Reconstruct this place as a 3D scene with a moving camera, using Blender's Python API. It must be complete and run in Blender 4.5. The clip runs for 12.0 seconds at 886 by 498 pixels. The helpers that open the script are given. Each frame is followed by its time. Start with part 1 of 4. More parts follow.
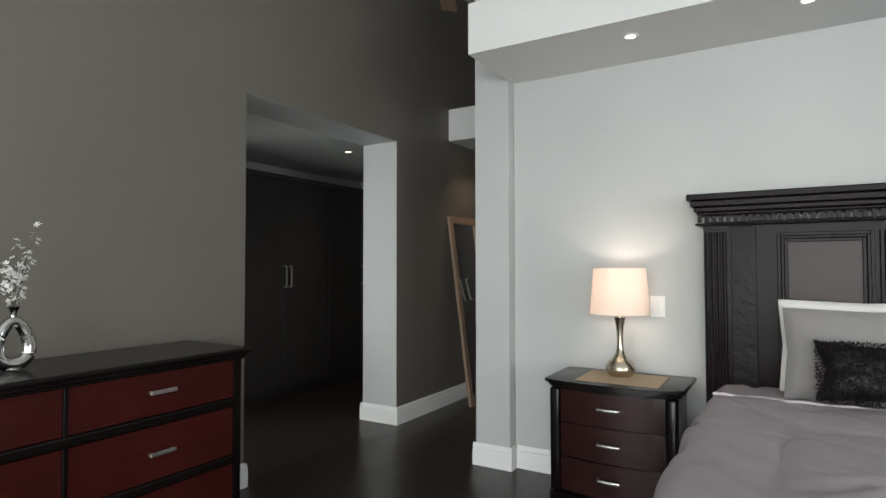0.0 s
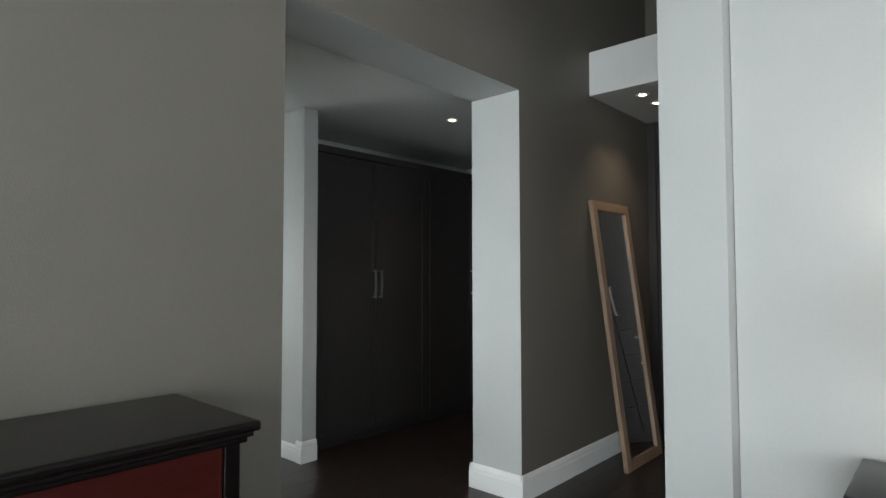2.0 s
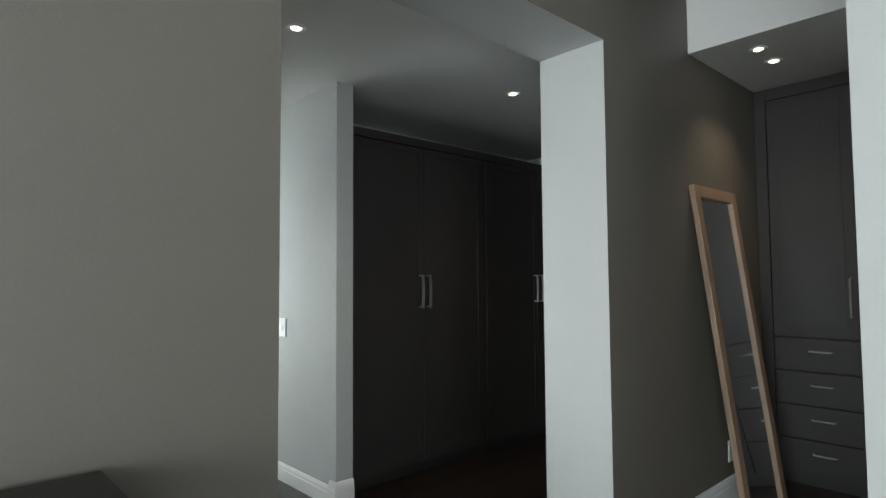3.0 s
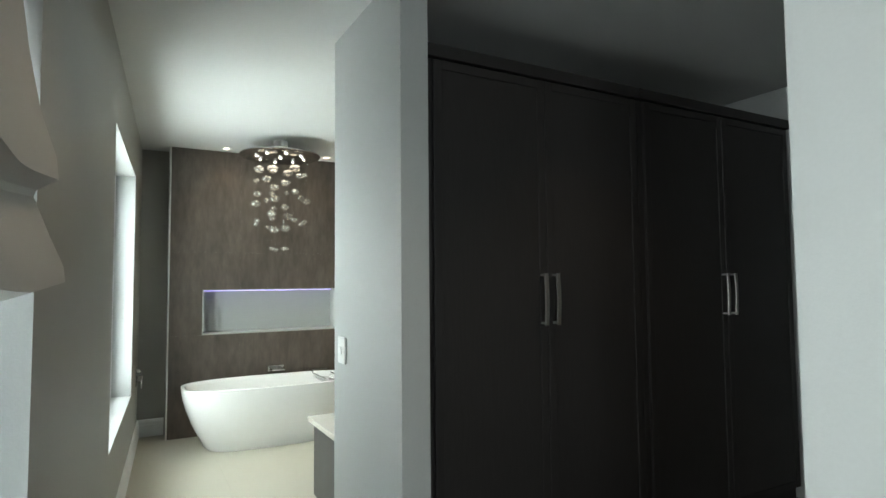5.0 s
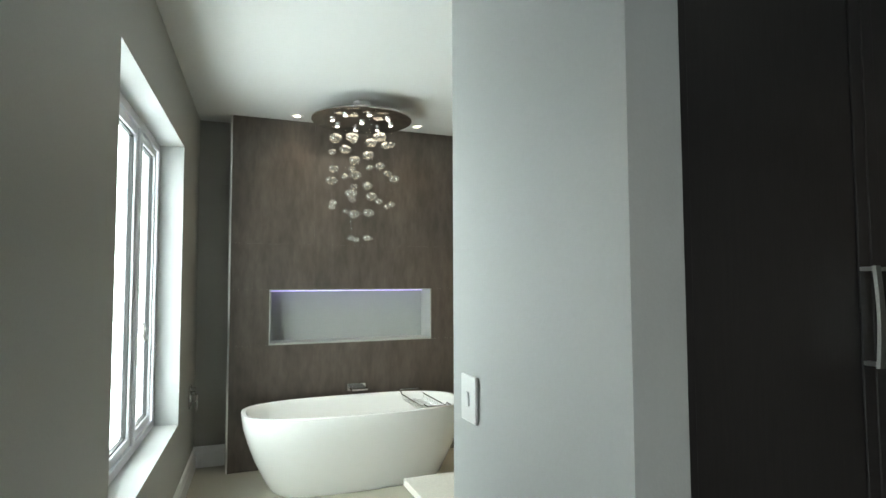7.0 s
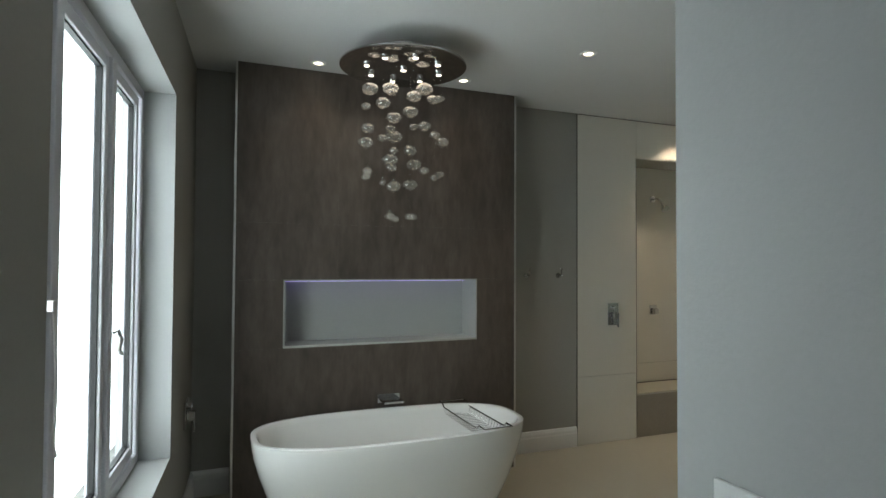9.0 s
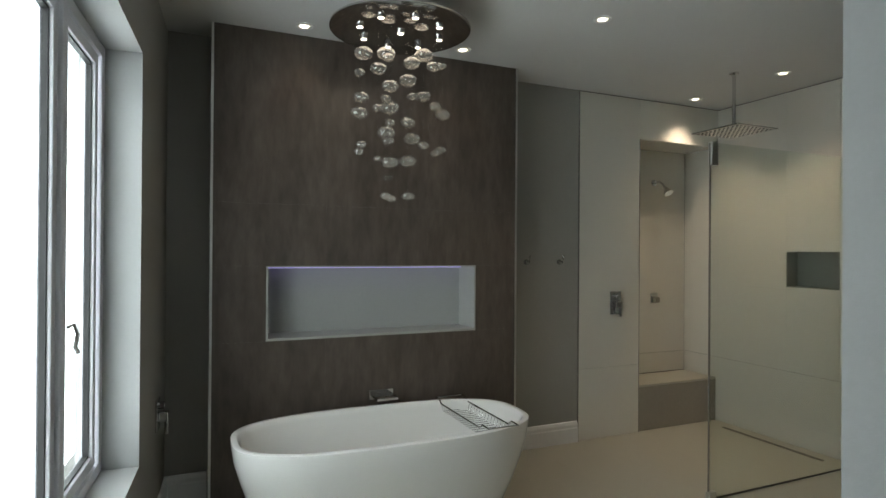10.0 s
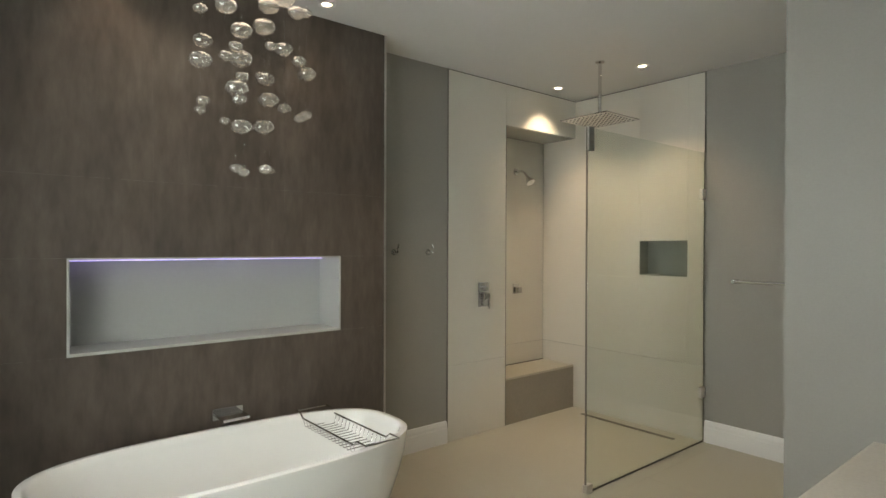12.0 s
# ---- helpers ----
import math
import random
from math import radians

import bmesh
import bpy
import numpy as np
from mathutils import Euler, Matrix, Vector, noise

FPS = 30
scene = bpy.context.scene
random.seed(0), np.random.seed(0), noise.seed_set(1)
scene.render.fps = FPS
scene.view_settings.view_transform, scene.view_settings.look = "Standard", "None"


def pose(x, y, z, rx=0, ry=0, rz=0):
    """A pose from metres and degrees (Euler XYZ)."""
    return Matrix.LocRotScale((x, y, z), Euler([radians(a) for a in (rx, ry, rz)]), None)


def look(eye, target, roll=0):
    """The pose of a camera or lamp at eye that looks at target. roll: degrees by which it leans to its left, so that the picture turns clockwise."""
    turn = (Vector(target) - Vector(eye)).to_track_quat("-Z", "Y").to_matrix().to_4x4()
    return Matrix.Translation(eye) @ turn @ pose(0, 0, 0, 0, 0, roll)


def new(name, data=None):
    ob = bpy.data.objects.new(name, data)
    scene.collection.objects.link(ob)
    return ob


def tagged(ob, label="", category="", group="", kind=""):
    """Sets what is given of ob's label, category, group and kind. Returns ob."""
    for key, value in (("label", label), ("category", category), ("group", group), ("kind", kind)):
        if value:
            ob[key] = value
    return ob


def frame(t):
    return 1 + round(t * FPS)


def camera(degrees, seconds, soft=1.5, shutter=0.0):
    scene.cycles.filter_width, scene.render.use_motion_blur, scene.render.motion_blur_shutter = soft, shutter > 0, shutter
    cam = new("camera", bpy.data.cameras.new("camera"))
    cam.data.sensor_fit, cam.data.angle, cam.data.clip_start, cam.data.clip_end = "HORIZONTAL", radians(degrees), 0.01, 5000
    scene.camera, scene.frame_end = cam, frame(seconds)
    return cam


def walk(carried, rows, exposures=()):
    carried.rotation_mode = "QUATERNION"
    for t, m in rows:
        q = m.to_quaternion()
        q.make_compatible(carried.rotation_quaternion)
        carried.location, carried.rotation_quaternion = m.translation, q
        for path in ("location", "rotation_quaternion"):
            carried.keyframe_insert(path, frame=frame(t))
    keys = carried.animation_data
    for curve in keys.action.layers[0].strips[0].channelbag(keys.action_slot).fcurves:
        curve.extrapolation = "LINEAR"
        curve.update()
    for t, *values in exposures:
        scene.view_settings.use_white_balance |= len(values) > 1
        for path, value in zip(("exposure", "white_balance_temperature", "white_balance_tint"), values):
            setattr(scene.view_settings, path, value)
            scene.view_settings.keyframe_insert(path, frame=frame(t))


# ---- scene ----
cam = camera(75.6, 12.0)

PATH = [
    (0, (-0.66, 0.669, 1.354), (-1.689, 2.382, 1.417), -0.1),
    (0.5, (-0.886, 0.945, 1.367), (-1.982, 2.617, 1.427), -0.1),
    (1, (-1.123, 1.274, 1.374), (-2.306, 2.886, 1.438), -0.2),
    (1.5, (-1.382, 1.573, 1.388), (-2.651, 3.117, 1.453), -0.1),
    (2, (-1.611, 1.857, 1.338), (-2.948, 3.342, 1.425), -0.1),
    (2.5, (-1.884, 2.155, 1.336), (-3.29, 3.574, 1.429), -0.1),
    (3, (-2.148, 2.379, 1.341), (-3.615, 3.734, 1.446), -0.4),
    (3.2, (-2.245, 2.468, 1.336), (-3.731, 3.801, 1.447), -0.6),
    (4.8, (-3.018, 3.264, 1.343), (-4.74, 4.275, 1.455), -0.6),
    (5, (-3.147, 3.338, 1.339), (-4.896, 4.301, 1.453), -0.5),
    (5.5, (-3.429, 3.484, 1.342), (-5.239, 4.325, 1.456), -0.3),
    (6, (-3.741, 3.567, 1.369), (-5.583, 4.338, 1.478), -0.3),
    (6.5, (-4.03, 3.584, 1.349), (-5.884, 4.325, 1.461), -0.3),
    (7, (-4.315, 3.59, 1.339), (-6.177, 4.313, 1.453), -0.2),
    (7.2, (-4.43, 3.586, 1.331), (-6.295, 4.301, 1.439), -0.4),
    (8.8, (-5.114, 3.553, 1.388), (-6.976, 4.282, 1.44), 0.4),
    (9, (-5.184, 3.558, 1.389), (-7.044, 4.291, 1.438), 0.3),
    (9.5, (-5.348, 3.553, 1.379), (-7.194, 4.321, 1.418), 0.3),
    (10, (-5.48, 3.565, 1.371), (-7.314, 4.364, 1.379), 0.4),
    (10.5, (-5.632, 3.584, 1.314), (-7.442, 4.435, 1.316), 0.5),
    (11, (-5.742, 3.599, 1.318), (-7.497, 4.558, 1.32), 0.5),
    (11.5, (-5.845, 3.617, 1.324), (-7.5, 4.74, 1.325), 0.2),
    (12, (-5.907, 3.624, 1.34), (-7.45, 4.897, 1.33), 0.2),
]
EXPOSURES = [(0.0, 0.0, 6800, 13), (1.0, 0.05, 6700, 12), (1.5, 0.15, 6600, 12), (2.5, 0.30, 6500, 10), (3.2, 0.34, 6500, 8), (5.0, 0.4, 6500, 5), (6.0, 0.50, 6500, 5), (7.0, 0.34, 6500, 5), (9.0, -0.75, 6350, 9), (10.5, -0.79, 6600, 11), (11.0, -0.58, 6800, 12), (12.0, -0.05, 7050, 13)]
walk(cam, [(t, look(eye, target, roll)) for t, eye, target, roll in PATH], EXPOSURES)

# ---------------------------------------------------------------- light
world = bpy.data.worlds.new("world")
scene.world = world
world.use_nodes = True
_wn = world.node_tree
_sky = _wn.nodes.new("ShaderNodeTexSky")
_sky.sky_type = "NISHITA"
_sky.sun_disc = False
_sky.sun_elevation = radians(40)
_sky.sun_rotation = radians(200)
_wn.links.new(_sky.outputs[0], _wn.nodes["Background"].inputs[0])
_wn.nodes["Background"].inputs[1].default_value = 0.1


def lamp(name, kind, m, power, color=(1, 1, 1), **kw):
    data = bpy.data.lights.new(name, kind)
    data.energy, data.color = power, color
    if kind == "AREA":
        data.shape, data.size, data.size_y = "RECTANGLE", kw["w"], kw["h"]
        data.spread = kw.get("spread", math.pi)
    if kind == "SPOT":
        data.spot_size, data.spot_blend, data.shadow_soft_size = radians(kw.get("cone", 95)), 0.8, 0.03
    if kind == "SUN":
        data.angle = radians(12)
    if kind == "POINT":
        data.shadow_soft_size = kw.get("r", 0.03)
    ob = new(name, data)
    ob.matrix_world = m
    return ob


DAY = (0.90, 0.985, 1.0)
WARM = (1.0, 0.79, 0.55)
lamp("sun", "SUN", look((0, -12, 12), (0, 0, 0)), 0.8, (1, 0.97, 0.93))
lamp("bedroom_window_daylight", "AREA", look((0.0, -3.75, 1.55), (0.0, 0, 1.5)), 430, DAY, w=4.6, h=2.5)
# added fill from the unseen east side, brightens taupe wall and partition end
lamp("bedroom_side_fill", "AREA", look((3.65, 0.2, 1.5), (0.0, 0.2, 1.4)), 150, DAY, w=3.4, h=2.2)

# slanted outer wall of closet and bathroom: local u runs towards the bathroom, v outwards
WALL = Matrix.Translation((-3.918, 3.1125, 0)) @ Matrix.Rotation(radians(180 - 3.6), 4, "Z")


def wall_u(x):
    return (-3.918 - x) / math.cos(radians(3.6))


WU0, WU1, WZ0, WZ1 = wall_u(-6.415), wall_u(-8.035), 0.51, 2.150     # bathroom window
BU0, BU1, BZ0, BZ1 = 0.06, wall_u(-4.66), 0.45, 2.15             # closet window


# ---------------------------------------------------------------- materials
def material(name, color, rough=0.5, metal=0.0, grain=0.0, grain_scale=60.0, stain=0.0, stain_scale=2.0,
             bump=0.0, bump_scale=120.0, stretch=(1, 1, 1), coat=0.0, color2=None, spec=0.5, piece=0.0, sheen=0.0, world=False):
    m = bpy.data.materials.new(name)
    m.use_nodes = True
    nt = m.node_tree
    n, l = nt.nodes, nt.links
    b = n["Principled BSDF"]
    b.inputs["Roughness"].default_value = rough
    b.inputs["Metallic"].default_value = metal
    b.inputs["Coat Weight"].default_value = coat
    b.inputs["Coat Roughness"].default_value = 0.08
    b.inputs["Specular IOR Level"].default_value = spec
    b.inputs["Sheen Weight"].default_value = sheen
    co = n.new("ShaderNodeTexCoord")
    mp = n.new("ShaderNodeMapping")
    mp.inputs["Scale"].default_value = stretch
    src = n.new("ShaderNodeNewGeometry").outputs["Position"] if world else co.outputs["Object"]
    l.new(src, mp.inputs["Vector"])
    c2 = color2 or tuple(c * (1 - grain) for c in color)
    fine = n.new("ShaderNodeTexNoise")
    fine.inputs["Scale"].default_value, fine.inputs["Detail"].default_value = grain_scale, 6
    l.new(mp.outputs[0], fine.inputs["Vector"])
    mix = n.new("ShaderNodeMix")
    mix.data_type = "RGBA"
    mix.inputs["A"].default_value, mix.inputs["B"].default_value = (*color, 1), (*c2, 1)
    ramp = n.new("ShaderNodeMapRange")
    ramp.inputs["From Min"].default_value, ramp.inputs["From Max"].default_value = 0.3, 0.7
    l.new(fine.outputs["Fac"], ramp.inputs["Value"])
    l.new(ramp.outputs[0], mix.inputs["Factor"])
    big = n.new("ShaderNodeTexNoise")
    big.inputs["Scale"].default_value, big.inputs["Detail"].default_value = stain_scale, 4
    l.new(mp.outputs[0] if stain > 0.19 else co.outputs["Object"], big.inputs["Vector"])
    hsv = n.new("ShaderNodeHueSaturation")
    val = n.new("ShaderNodeMapRange")
    val.inputs["From Min"].default_value, val.inputs["From Max"].default_value = 0.3, 0.7
    val.inputs["To Min"].default_value, val.inputs["To Max"].default_value = 1 - stain, 1 + stain
    l.new(big.outputs["Fac"], val.inputs["Value"])
    if piece:
        info = n.new("ShaderNodeObjectInfo")
        pr = n.new("ShaderNodeMapRange")
        pr.inputs["To Min"].default_value, pr.inputs["To Max"].default_value = 1 - piece, 1 + piece
        l.new(info.outputs["Random"], pr.inputs["Value"])
        mul = n.new("ShaderNodeMath")
        mul.operation = "MULTIPLY"
        l.new(val.outputs[0], mul.inputs[0])
        l.new(pr.outputs[0], mul.inputs[1])
        l.new(mul.outputs[0], hsv.inputs["Value"])
    else:
        l.new(val.outputs[0], hsv.inputs["Value"])
    l.new(mix.outputs["Result"], hsv.inputs["Color"])
    l.new(hsv.outputs[0], b.inputs["Base Color"])
    rr = n.new("ShaderNodeMapRange")
    rr.inputs["To Min"].default_value, rr.inputs["To Max"].default_value = max(rough - 0.06, 0.02), min(rough + 0.06, 1)
    l.new(big.outputs["Fac"], rr.inputs["Value"])
    l.new(rr.outputs[0], b.inputs["Roughness"])
    if bump:
        bn = n.new("ShaderNodeTexNoise")
        bn.inputs["Scale"].default_value, bn.inputs["Detail"].default_value = bump_scale, 5
        l.new(mp.outputs[0], bn.inputs["Vector"])
        bp = n.new("ShaderNodeBump")
        bp.inputs["Strength"].default_value, bp.inputs["Distance"].default_value = bump, 0.004
        l.new(bn.outputs["Fac"], bp.inputs["Height"])
        l.new(bp.outputs[0], b.inputs["Normal"])
    return m


def glass(name, tint=(0.93, 0.97, 0.95), gloss=1.0, base=0.025):
    m = bpy.data.materials.new(name)
    m.use_nodes = True
    n, l = m.node_tree.nodes, m.node_tree.links
    n.remove(n["Principled BSDF"])
    tr, gl = n.new("ShaderNodeBsdfTransparent"), n.new("ShaderNodeBsdfGlossy")
    tr.inputs["Color"].default_value = (*tint, 1)
    gl.inputs["Roughness"].default_value = 0.02
    fr, mx = n.new("ShaderNodeLayerWeight"), n.new("ShaderNodeMixShader")
    pw, ad = n.new("ShaderNodeMath"), n.new("ShaderNodeMath")
    pw.operation, ad.operation = "POWER", "MULTIPLY_ADD"
    pw.inputs[1].default_value = 4.0 if base < 0.1 else 2.2
    ad.inputs[1].default_value, ad.inputs[2].default_value = 0.55 * gloss, base
    l.new(fr.outputs["Facing"], pw.inputs[0])
    l.new(pw.outputs[0], ad.inputs[0])
    l.new(ad.outputs[0], mx.inputs[0])
    l.new(tr.outputs[0], mx.inputs[1])
    l.new(gl.outputs[0], mx.inputs[2])
    l.new(mx.outputs[0], n["Material Output"].inputs["Surface"])
    return m


def glow(name, color, strength):
    m = bpy.data.materials.new(name)
    m.use_nodes = True
    b = m.node_tree.nodes["Principled BSDF"]
    b.inputs["Emission Color"].default_value = (*color, 1)
    b.inputs["Emission Strength"].default_value = strength
    return m


M_DARKWALL = material("taupe_wall_paint", (0.135, 0.122, 0.105), 0.55, grain=0.05, grain_scale=90, stain=0.04, stain_scale=1.5, bump=0.12, bump_scale=160)
M_LIGHT = material("pale_grey_wall_paint", (0.47, 0.48, 0.475), 0.6, grain=0.03, grain_scale=90, stain=0.03, stain_scale=1.3, bump=0.12, bump_scale=160)
M_BATHWALL = material("grey_bathroom_paint", (0.325, 0.316, 0.288), 0.5, grain=0.04, grain_scale=90, stain=0.04, stain_scale=1.4, bump=0.12, bump_scale=160)
M_CEIL = material("white_ceiling_paint", (0.66, 0.66, 0.65), 0.8, grain=0.02, stain=0.03, stain_scale=1.0, bump=0.08, bump_scale=200)
M_WHITE = material("white_gloss_trim", (0.78, 0.78, 0.77), 0.35, grain=0.02, stain=0.03, stain_scale=3)
M_FLOOR = material("dark_laminate", (0.026, 0.0185, 0.016), 0.30, grain=0.25, grain_scale=9, stain=0.15, stain_scale=3, stretch=(9, 1, 1), bump=0.06, bump_scale=40, piece=0.10, spec=0.4)
M_CREAM = material("cream_floor_tile", (0.49, 0.462, 0.380), 0.30, grain=0.04, grain_scale=120, stain=0.025, stain_scale=0.8)
M_TILE = material("glossy_cream_wall_tile", (0.66, 0.64, 0.575), 0.05, grain=0.01, stain=0.02, stain_scale=1.0, coat=0.3)
M_FEATURE = material("streaked_brown_porcelain", (0.104, 0.083, 0.067), 0.36, color2=(0.068, 0.054, 0.044), grain_scale=19, stain=0.26, stain_scale=3.4, stretch=(1, 1.5, 0.48), bump=0.10, bump_scale=70, world=True)
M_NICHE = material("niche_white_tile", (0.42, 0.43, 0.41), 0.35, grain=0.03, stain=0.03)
M_WARDROBE = material("espresso_wood", (0.031, 0.028, 0.028), 0.5, grain=0.2, grain_scale=14, stain=0.1, stretch=(8, 8, 0.6), bump=0.1, bump_scale=60)
M_BLACKWOOD = material("black_stained_wood", (0.006, 0.0042, 0.0042), 0.22, grain=0.3, grain_scale=20, stain=0.15, stretch=(1, 1, 6), spec=0.25)
M_CHERRY = material("cherry_stained_wood", (0.044, 0.0072, 0.0058), 0.30, color2=(0.027, 0.0048, 0.0042), grain_scale=10, stain=0.18, stretch=(1, 0.7, 9), spec=0.22)
M_MAHOGANY = material("dark_mahogany", (0.030, 0.0095, 0.0085), 0.36, color2=(0.019, 0.0065, 0.006), grain_scale=10, stain=0.15, stretch=(1, 1, 9), spec=0.25)
M_HEADBOARD = material("carved_dark_wood", (0.0110, 0.0064, 0.0074), 0.28, grain=0.35, grain_scale=18, stain=0.18, stretch=(4, 4, 0.7), spec=0.09)
M_PANELWOOD = material("purple_brown_veneer", (0.033, 0.017, 0.018), 0.38, grain=0.25, grain_scale=9, stain=0.15, stretch=(0.5, 1, 4), spec=0.25)
M_CHROME = material("chrome", (0.72, 0.72, 0.73), 0.12, 1.0, stain=0.02)
M_STEEL = material("brushed_steel", (0.74, 0.73, 0.71), 0.33, 1.0, grain=0.1, grain_scale=80, stretch=(1, 1, 8), stain=0.05)
M_POLISHED = material("polished_steel", (0.55, 0.54, 0.53), 0.06, 1.0)
M_BRUSHED = material("brushed_nickel", (0.62, 0.55, 0.44), 0.25, 1.0, grain=0.08, grain_scale=60, stretch=(1, 1, 0.3))
M_ACRYLIC = material("white_acrylic", (0.82, 0.82, 0.80), 0.16, coat=0.4, stain=0.01)
M_COUNTER = material("cream_stone_worktop", (0.74, 0.70, 0.62), 0.25, grain=0.08, grain_scale=70, stain=0.03)
M_VANITY = material("charcoal_cabinet", (0.06, 0.058, 0.055), 0.4, grain=0.2, stain=0.1, stretch=(4, 4, 0.6))
M_BENCH = material("taupe_bench_tile", (0.30, 0.27, 0.225), 0.3, grain=0.08, stain=0.05)
M_ALU = material("white_window_aluminium", (0.62, 0.62, 0.66), 0.35, stain=0.03)
M_RUBBER = material("black_gasket", (0.012, 0.012, 0.012), 0.5)
M_PLASTIC = material("white_plastic", (0.76, 0.76, 0.75), 0.35)
M_OAK = material("pale_oak", (0.30, 0.205, 0.14), 0.5, color2=(0.21, 0.14, 0.095), grain_scale=12, stain=0.1, stretch=(6, 6, 0.5), bump=0.15, bump_scale=40)
M_MIRROR = material("mirror_silver", (0.90, 0.90, 0.90), 0.02, 1.0)
M_DUVET = material("mauve_grey_cotton", (0.58, 0.515, 0.555), 0.75, grain=0.06, grain_scale=300, stain=0.06, stain_scale=4, bump=0.3, bump_scale=500, sheen=0.2)
M_PILLOW = material("grey_cotton", (0.25, 0.235, 0.235), 0.8, grain=0.08, grain_scale=300, stain=0.06, stain_scale=6, bump=0.3, bump_scale=500, sheen=0.3)
M_LINEN = material("white_cotton", (0.74, 0.73, 0.72), 0.8, grain=0.05, grain_scale=300, stain=0.04, stain_scale=6, bump=0.3, bump_scale=400)
M_FUR = material("black_fur", (0.010, 0.007, 0.008), 0.55, grain=0.5, grain_scale=90, stain=0.4, stain_scale=18, spec=0.3)
M_BLIND = material("pale_blind_cloth", (0.50, 0.485, 0.465), 0.85, grain=0.06, grain_scale=300, stain=0.04, bump=0.3, bump_scale=350)
M_RATTAN = material("tan_woven_mat", (0.42, 0.32, 0.21), 0.7, grain=0.5, grain_scale=220, bump=0.8, bump_scale=260)
M_PETAL = material("white_petal", (0.72, 0.72, 0.69), 0.6, grain=0.15, grain_scale=60)
M_TWIG = material("grey_brown_twig", (0.10, 0.075, 0.055), 0.8, grain=0.4)
M_CARVED = material("carved_relief_wood", (0.012, 0.0075, 0.0085), 0.34, grain=0.4, grain_scale=18, stain=0.3, stain_scale=14, bump=1.0, bump_scale=26, spec=0.12)
M_CASE = material("dark_brown_door", (0.055, 0.032, 0.022), 0.4, grain=0.3, stretch=(5, 5, 0.5))
M_GROUT = material("grout", (0.20, 0.19, 0.17), 0.8, grain=0.2)
M_PAVING = material("pale_paving", (0.35, 0.34, 0.32), 0.8, grain=0.3, grain_scale=30, stain=0.2)
M_SOAP = material("grey_green_mosaic", (0.27, 0.28, 0.25), 0.25, grain=0.2, grain_scale=60, stain=0.08)
M_GLASS = glass("clear_glass", (0.97, 0.985, 0.98))
M_SHOWERGLASS = glass("shower_glass", (0.92, 0.945, 0.92))
M_LENS = glow("lamp_lens", (1.0, 0.86, 0.62), 14)
M_LED = glow("violet_led", (0.42, 0.32, 1.0), 1.7)
M_SHADE = material("cream_lampshade", (0.80, 0.76, 0.71), 0.8, grain=0.06, grain_scale=250, bump=0.2, bump_scale=400)


def let_through(m, color, share):
    n, l = m.node_tree.nodes, m.node_tree.links
    t, x = n.new("ShaderNodeBsdfTranslucent"), n.new("ShaderNodeMixShader")
    t.inputs["Color"].default_value = (*color, 1)
    x.inputs[0].default_value = share
    l.new(n["Principled BSDF"].outputs[0], x.inputs[1])
    l.new(t.outputs[0], x.inputs[2])
    l.new(x.outputs[0], n["Material Output"].inputs["Surface"])


let_through(M_SHADE, (0.88, 0.80, 0.74), 0.5)
let_through(M_BLIND, (0.55, 0.53, 0.50), 0.15)


def bubble_glass():
    m = glass("bubble_glass", (0.93, 0.92, 0.90), 1.3, 0.12)
    n, l = m.node_tree.nodes, m.node_tree.links
    v, bp, co = n.new("ShaderNodeTexVoronoi"), n.new("ShaderNodeBump"), n.new("ShaderNodeTexCoord")
    v.inputs["Scale"].default_value = 150
    bp.inputs["Strength"].default_value, bp.inputs["Distance"].default_value = 0.75, 0.004
    l.new(co.outputs["Object"], v.inputs["Vector"])
    l.new(v.outputs["Distance"], bp.inputs["Height"])
    for node in n:
        if node.bl_idname in ("ShaderNodeBsdfGlossy", "ShaderNodeLayerWeight"):
            l.new(bp.outputs[0], node.inputs["Normal"])
        if node.bl_idname == "ShaderNodeBsdfGlossy":
            node.inputs["Roughness"].default_value = 0.06
    out = n["Material Output"]
    clear = out.inputs["Surface"].links[0].from_socket
    df, mx2 = n.new("ShaderNodeBsdfTranslucent"), n.new("ShaderNodeMixShader")
    d2, ad2 = n.new("ShaderNodeBsdfDiffuse"), n.new("ShaderNodeAddShader")
    df.inputs["Color"].default_value = d2.inputs["Color"].default_value = (0.42, 0.41, 0.39, 1)
    l.new(df.outputs[0], ad2.inputs[0])
    l.new(d2.outputs[0], ad2.inputs[1])
    mx2.inputs[0].default_value = 0.05
    l.new(clear, mx2.inputs[1])
    l.new(ad2.outputs[0], mx2.inputs[2])
    l.new(mx2.outputs[0], out.inputs["Surface"])
    return m


M_BUBBLE = bubble_glass()


# ---------------------------------------------------------------- mesh helpers
def box(bm, x0, x1, y0, y1, z0, z1, bevel=0.0, m=None, seg=2):
    vs = [bm.verts.new((x, y, z)) for z in (z0, z1) for y in (y0, y1) for x in (x0, x1)]
    fs = [bm.faces.new([vs[i] for i in f]) for f in ((0, 2, 3, 1), (4, 5, 7, 6), (0, 1, 5, 4), (2, 6, 7, 3), (0, 4, 6, 2), (1, 3, 7, 5))]
    if m is not None:
        bmesh.ops.transform(bm, matrix=m, verts=vs)
    if bevel:
        es = list({e for f in fs for e in f.edges})
        bmesh.ops.bevel(bm, geom=es, offset=bevel, segments=seg, profile=0.5, affect="EDGES")
    return bm


def block(*a, **k):
    return box(bmesh.new(), *a, **k)


